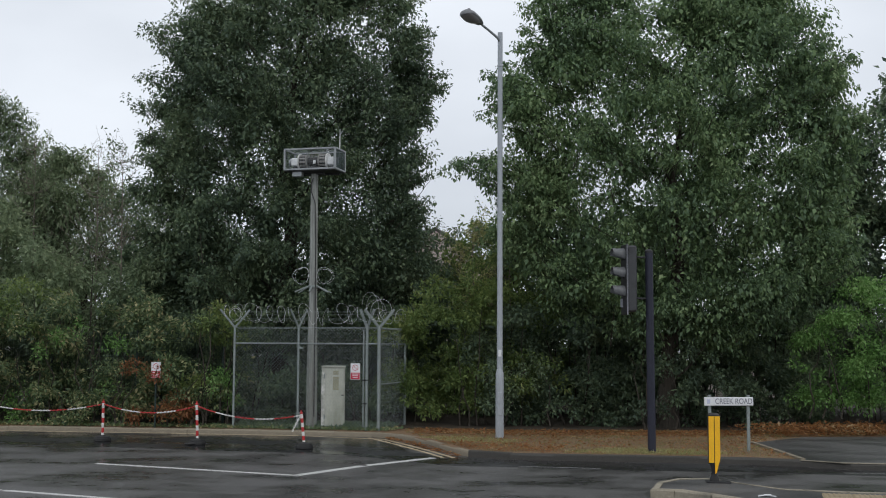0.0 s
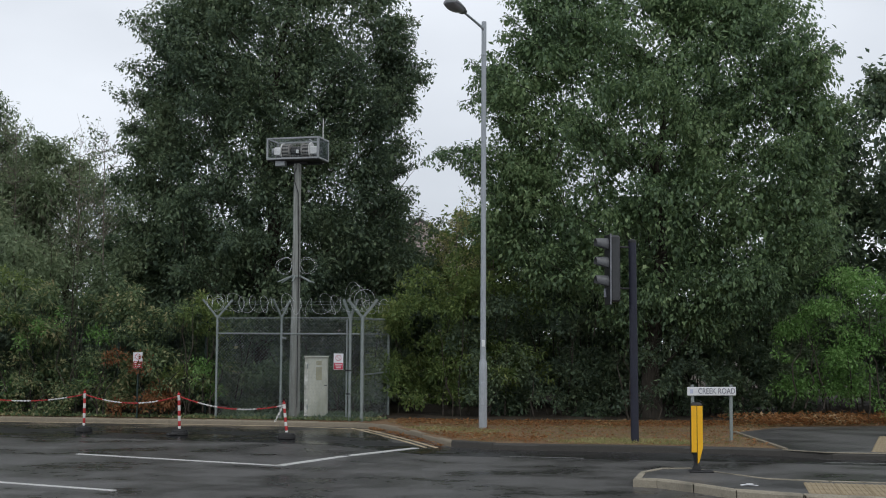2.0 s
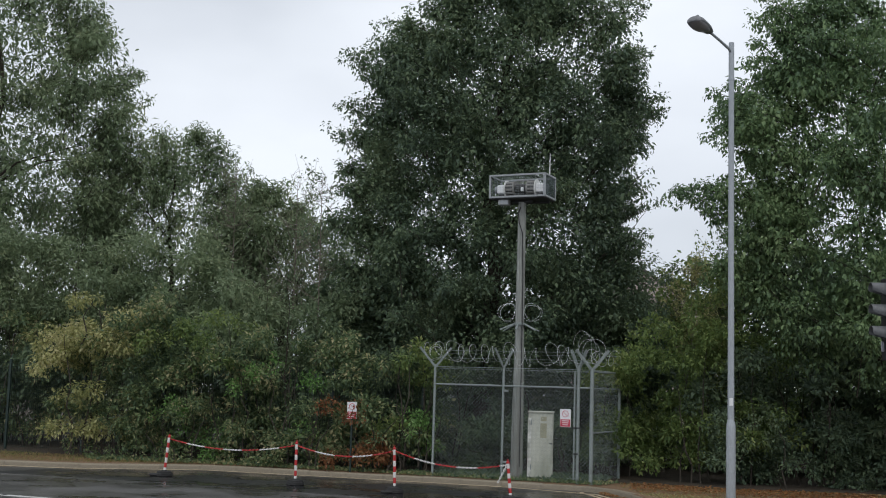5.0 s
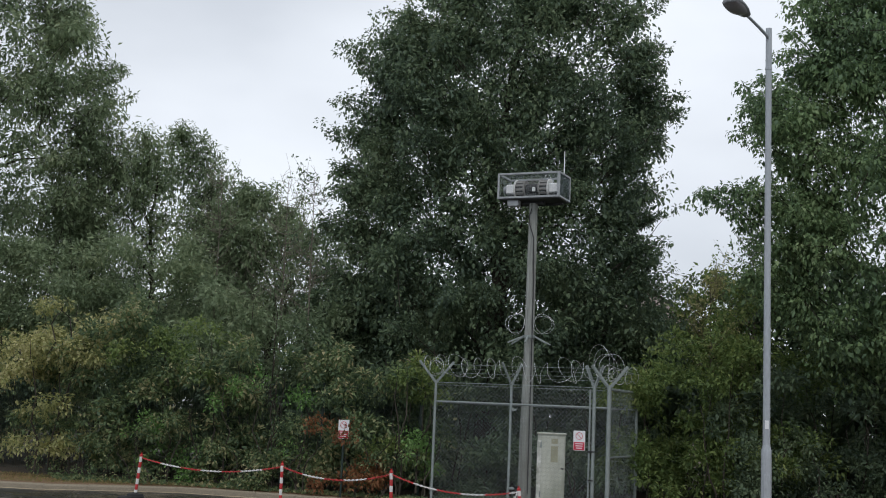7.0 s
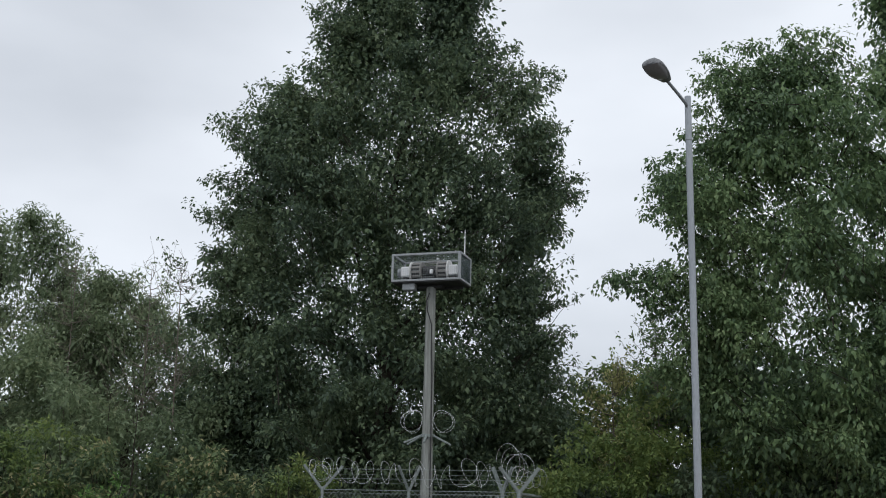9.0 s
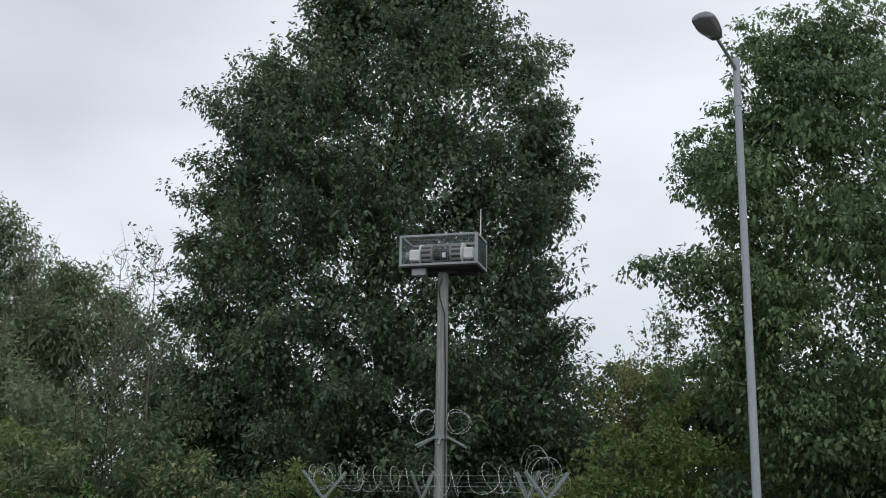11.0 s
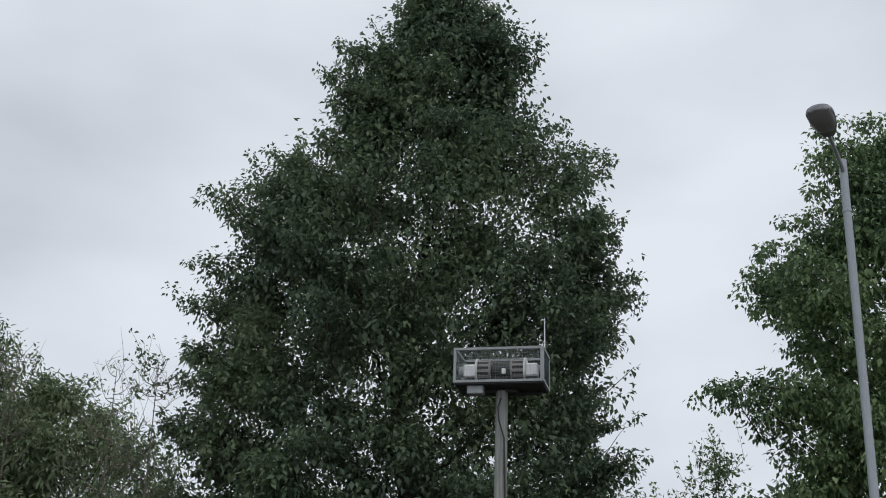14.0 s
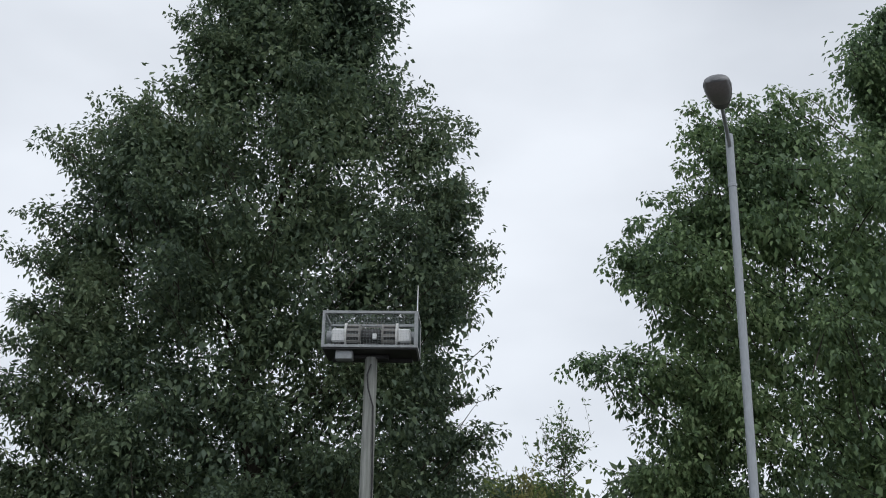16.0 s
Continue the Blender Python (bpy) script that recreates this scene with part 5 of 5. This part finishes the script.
shrub("thicket", [(-4.6, 42.5, 0.0, 3.2, 0.8, 5.6), (0.0, 43.0, 0.0, 1.6, 0.8, 4.0), (4.2, 42.5, 0.0, 2.8, 0.8, 5.4), (10.0, 41.5, 0.0, 6.5, 0.8, 5.2), (20.0, 37.0, 0.0, 6.0, 0.8, 6.0), (-13.0, 43.0, 0.0, 7.0, 0.8, 5.8), (-27.0, 41.0, 0.0, 8.0, 0.8, 6.5)], 4.4, 0.3, L_DARK, 79, "dark distant thicket behind the trees", spray=(0.4, 0.65), per=29, category="thicket", thin=1)
shrub("hedge", [(-18.8, 33.2, 0.1, 3.4, 0.8, 3.8), (-13.0, 30.4, 0.1, 1.6, 1.0, 4.2), (-10.7, 30.3, 0.1, 1.9, 1.1, 3.4), (-8.3, 30.1, 0.1, 1.6, 1.1, 3.3), (-6.1, 29.9, 0.1, 1.3, 1.0, 3.6)], 22, 0.125, L_HEDGE, 81, "overgrown mixed green hedge behind the lay-by", category="hedge")
shrub("thicket", [(-19.5, 33.8, 0.1, 3.6, 1.2, 6.6), (-14.2, 33.8, 0.1, 2.8, 1.2, 6.4), (-9.8, 33.0, 0.1, 2.2, 1.0, 5.4)], 8, 0.15, L_GREY, 80, "tall grey-green willow thicket behind the hedge", narrow=0.4, spray=(0.3, 0.5), per=40, category="thicket", thin=1)
shrub("hedge", [(-13.7, 29.8, 0.3, 1.15, 0.6, 3.6), (-13.5, 29.7, 2.9, 0.95, 0.5, 1.2), (-15.2, 30.2, 2.5, 0.5, 0.4, 0.7)], 26, 0.11, L_TAN, 82, "tall shrub with olive and tan leaves", droop=0.5, category="shrub", thin=0.3)
shrub("shrub", [(-10.7, 29.5, 2.3, 1.5, 0.55, 1.25), (-5.5, 29.2, 0.3, 0.6, 0.5, 3.0)], 24, 0.1, L_LIME, 83, "yellow-green leafy shrub topping the hedge", thin=0.3)
shrub("shrub", [(-6.6, 28.68, 0.05, 0.75, 0.16, 1.5)], 120, 0.085, L_RUST, 84, "low rusty brown shrub round a sign", thin=0.25)
shrub("shrub", [(-10.6, 29.45, 0.1, 0.9, 0.4, 1.9), (-8.5, 29.25, 0.1, 0.9, 0.4, 2.4), (-5.3, 28.95, 0.1, 0.45, 0.35, 2.0)], 24, 0.09, L_BRIGHT, 85, "fresh green shrub at the front of the hedge")
shrub("hedge", [(0.45, 29.9, 0.1, 1.5, 1.0, 3.5), (1.9, 30.1, 0.1, 1.4, 1.0, 4.3), (-0.5, 30.9, 0.1, 0.9, 0.7, 3.4)], 24, 0.11, L_LIME, 86, "yellow-green hedge beside the compound", category="hedge")
shrub("hedge", [(-3.0, 31.6, 0.0, 3.2, 0.8, 3.3), (-2.6, 30.35, 0.0, 1.9, 0.4, 1.3)], 26, 0.12, L_DARK, 87, "dark hedge behind the compound", category="hedge", thin=1)
shrub("hedge", [(3.4, 30.2, 0.1, 2.8, 1.0, 3.2), (7.4, 30.2, 0.1, 2.6, 1.0, 3.0), (11.0, 31.2, 0.1, 2.6, 1.0, 3.0), (15.5, 31.0, 0.1, 2.8, 1.0, 3.2)], 15, 0.135, L_DARK, 88, "dark undergrowth beneath the large tree", category="hedge", thin=1)
shrub("shrub", [(11.4, 28.0, 0.2, 1.8, 0.8, 3.7), (13.5, 28.2, 0.2, 1.7, 0.9, 3.4), (9.5, 27.9, 0.5, 0.9, 0.6, 2.3)], 26, 0.095, L_BRIGHT, 89, "bright green rounded shrub beside the footpath", droop=0.4, thin=0.32)
shrub("shrub", [(7.6, 29.3, 0.0, 2.0, 0.5, 1.3), (4.8, 29.6, 0.0, 1.7, 0.5, 1.2), (2.4, 29.2, 0.0, 1.2, 0.5, 1.7), (6.0, 28.2, 0.0, 1.1, 0.35, 2.1)], 26, 0.1, L_DARK, 90, "low dark ground shrub under the tree", thin=1)


# ---- far house glimpsed between the trees ----
house = thing("house", -0.6, 62.0, 0.1, 8, "distant pink rendered house glimpsed between trees", "house")
gable = [(-3.5, 0), (3.5, 0), (3.5, 5.4), (0, 7.7), (-3.5, 5.4)]
hv = [(x, -4.0, z) for x, z in gable] + [(x, 4.0, z) for x, z in gable]
part("wall", Shape().add(hv, [(0, 1, 2, 3, 4), (9, 8, 7, 6, 5)] + [(i, 5 + i, 5 + (i + 1) % 5, (i + 1) % 5) for i in range(5)]), M_RENDER, house)
for sx in (-1, 1):
    part("roof", Shape().box(sx * 1.85, 0.35, 6.64, 4.5, 8.3, 0.14, 0.02, Matrix.Translation((sx * 1.85, 0, 6.64)) @ pose(0, 0, 0, 0, sx * 33.3) @ Matrix.Translation((-sx * 1.85, 0, -6.64))), M_TILE, house, "grey tiled roof slope")
for sx in (-1.5, 1.5):
    w = part("window", Shape().box(sx, -4.03, 4.0, 1.1, 0.08, 1.2, 0.01), M_SIGN_WHITE, house, "white framed window")
    part("pane", Shape().box(sx, -4.075, 4.0, 0.9, 0.02, 1.0), M_LENS, w)


# ---- green boundary fence in the hedge ----
GA, GB = Vector((-5.3, 30.1, 0)), Vector((-26.0, 32.5, 0))
bf = thing("mesh_fence", label="dark green welded mesh fence half hidden by the hedge", category="fence")
steps = 9
wires = {}
for k in range(steps + 1):
    p = GA.lerp(GB, k / steps)
    part("post", Shape().box(p.x, p.y, 1.25, 0.06, 0.06, 2.5, 0.006), M_GREEN_FENCE, bf)
    if k < steps:
        q = GA.lerp(GB, (k + 1) / steps)
        s = Shape()
        n = int((q - p).length / 0.06)
        for i in range(n):
            c = p.lerp(q, i / n)
            s.tube([(c.x, c.y, 0.15), (c.x, c.y, 2.45)], 0.004, 3, cap=False)
        for j in range(12):
            s.tube([(p.x, p.y, 0.2 + 0.2 * j), (q.x, q.y, 0.2 + 0.2 * j)], 0.005, 3, cap=False)
        part("mesh_panel", s, M_GREEN_FENCE, bf)


# ---- grass and fallen leaves ----
def in_poly(px, py, poly):
    keep = np.zeros(len(px), bool)
    for (x1, y1), (x2, y2) in zip(poly, poly[1:] + poly[:1]):
        hit = ((y1 > py) != (y2 > py)) & (px < (x2 - x1) * (py - y1) / (y2 - y1 + 1e-12) + x1)
        keep ^= hit
    return keep


def scatter(name, poly, count, z, size, material, seed, label, category, upright, narrow, heap=0.0):
    rng = np.random.default_rng(seed)
    xs, ys = [p[0] for p in poly], [p[1] for p in poly]
    px, py = rng.uniform(min(xs), max(xs), count), rng.uniform(min(ys), max(ys), count)
    k = in_poly(px, py, poly)
    px, py = px[k], py[k]
    n = len(px)
    pos = np.stack([px, py, np.full(n, z)], 1)
    d = rng.normal(0, 1, (n, 3))
    d[:, 2] = np.abs(d[:, 2]) * 0.3 * upright + upright
    nm = rng.normal(0, 1, (n, 3)) * (0.25 if upright < 0.5 else 1) + np.array([0, 0, 1.0 if upright < 0.5 else 0.1])
    L = size * rng.uniform(0.5, 1.3, n)
    if upright < 0.5:
        pos[:, 2] += rng.uniform(0.002, 0.02, n) + heap * rng.random(n)
    ob = new(name, leaf_mesh(name, pos, d, nm, L, L * narrow, material))
    return tagged(ob, label, category, "", "stuff")


V_EAST = [(-0.6, 27.4), (-0.1, 26.0), (0.5, 24.1), (1.0, 22.65), (1.6, 22.2), (3.4, 21.87), (6.0, 21.5), (6.75, 21.2), (6.8, 24.6), (8.3, 26.5), (12.0, 27.1), (16.0, 26.8), (16.0, 28.5), (8.0, 28.2), (2.0, 28.0), (-0.5, 28.6)]
V_WEST = [(-24.0, 27.75), (-15.5, 27.75), (-12.9, 27.85), (-11.4, 28.5), (-10.2, 29.0), (-4.9, 28.4), (-5.0, 28.75), (-10.0, 29.6), (-14.0, 30.0), (-24.0, 31.2)]
scatter("dry_grass", V_EAST, 42000, 0.116, 0.055, L_STRAW, 91, "short dry straw-coloured grass on the verge", "grass", 0.8, 0.12)
scatter("dry_grass", V_WEST, 26000, 0.116, 0.08, L_STRAW, 92, "short dry grass along the hedge foot", "grass", 0.9, 0.12)
scatter("fallen_leaves", V_EAST, 7000, 0.118, 0.075, L_LITTER, 93, "brown fallen leaves scattered over the verge", "leaves", 0.12, 0.6)
scatter("fallen_leaves", [(8.0, 26.3), (12.0, 26.95), (18.0, 26.3), (18.0, 28.6), (12.0, 28.6), (7.0, 27.4)], 11000, 0.125, 0.095, L_LITTER, 94, "thick brown fallen leaves behind the footpath", "leaves", 0.3, 0.6, 0.22)
scatter("fallen_leaves", [(-0.3, 26.9), (2.0, 26.5), (6.0, 26.4), (7.6, 26.6), (8.0, 28.2), (2.0, 28.0), (-0.3, 28.4)], 4500, 0.118, 0.08, L_LITTER, 103, "brown fallen leaves gathered at the hedge foot", "leaves", 0.15, 0.6)
scatter("olive_grass", [(2.6, 22.2), (3.4, 22.0), (5.4, 21.75), (5.9, 22.2), (5.0, 22.9), (3.6, 23.1)], 4200, 0.116, 0.07, L_TAN, 104, "patch of olive grass on the verge", "grass", 0.8, 0.12)
scatter("olive_grass", [(-0.2, 25.8), (0.5, 24.6), (1.6, 24.2), (2.2, 24.9), (0.9, 25.9)], 2200, 0.116, 0.065, L_TAN, 105, "patch of olive grass on the verge", "grass", 0.8, 0.12)
scatter("fallen_leaves", [(0.2, 24.6), (0.9, 22.8), (2.4, 22.2), (2.8, 23.4), (1.5, 24.4)], 1300, 0.118, 0.07, L_LITTER, 106, "brown fallen leaves near the kerb corner", "leaves", 0.12, 0.6)
scatter("fallen_leaves", V_WEST, 900, 0.118, 0.07, L_LITTER, 95, "few brown fallen leaves by the hedge", "leaves", 0.12, 0.6)
scatter("fallen_leaves", [(-0.95, 27.1), (-0.35, 25.9), (0.3, 23.9), (0.75, 22.5), (0.55, 22.4), (0.1, 23.8), (-0.55, 25.6), (-1.0, 26.7)], 3000, 0.012, 0.07, L_LITTER, 96, "brown leaves gathered in the kerb channel", "leaves", 0.15, 0.6)
scatter("ground_ivy", [(-13.0, 28.6), (-10.2, 28.95), (-6.2, 28.42), (-3.0, 27.87), (-1.0, 27.5), (-0.6, 28.2), (-4.8, 28.8), (-5.0, 29.2), (-10.0, 29.8), (-14.0, 30.2)], 15000, 0.13, 0.09, L_HEDGE, 97, "low green ivy along the hedge foot", "ivy", 0.55, 0.6)
scatter("weeds", [(-4.6, 28.5), (-1.2, 27.9), (-0.75, 29.8), (-4.9, 30.5)], 5200, 0.12, 0.13, L_DARK, 98, "dark green weeds inside the compound", "weeds", 0.9, 0.4)
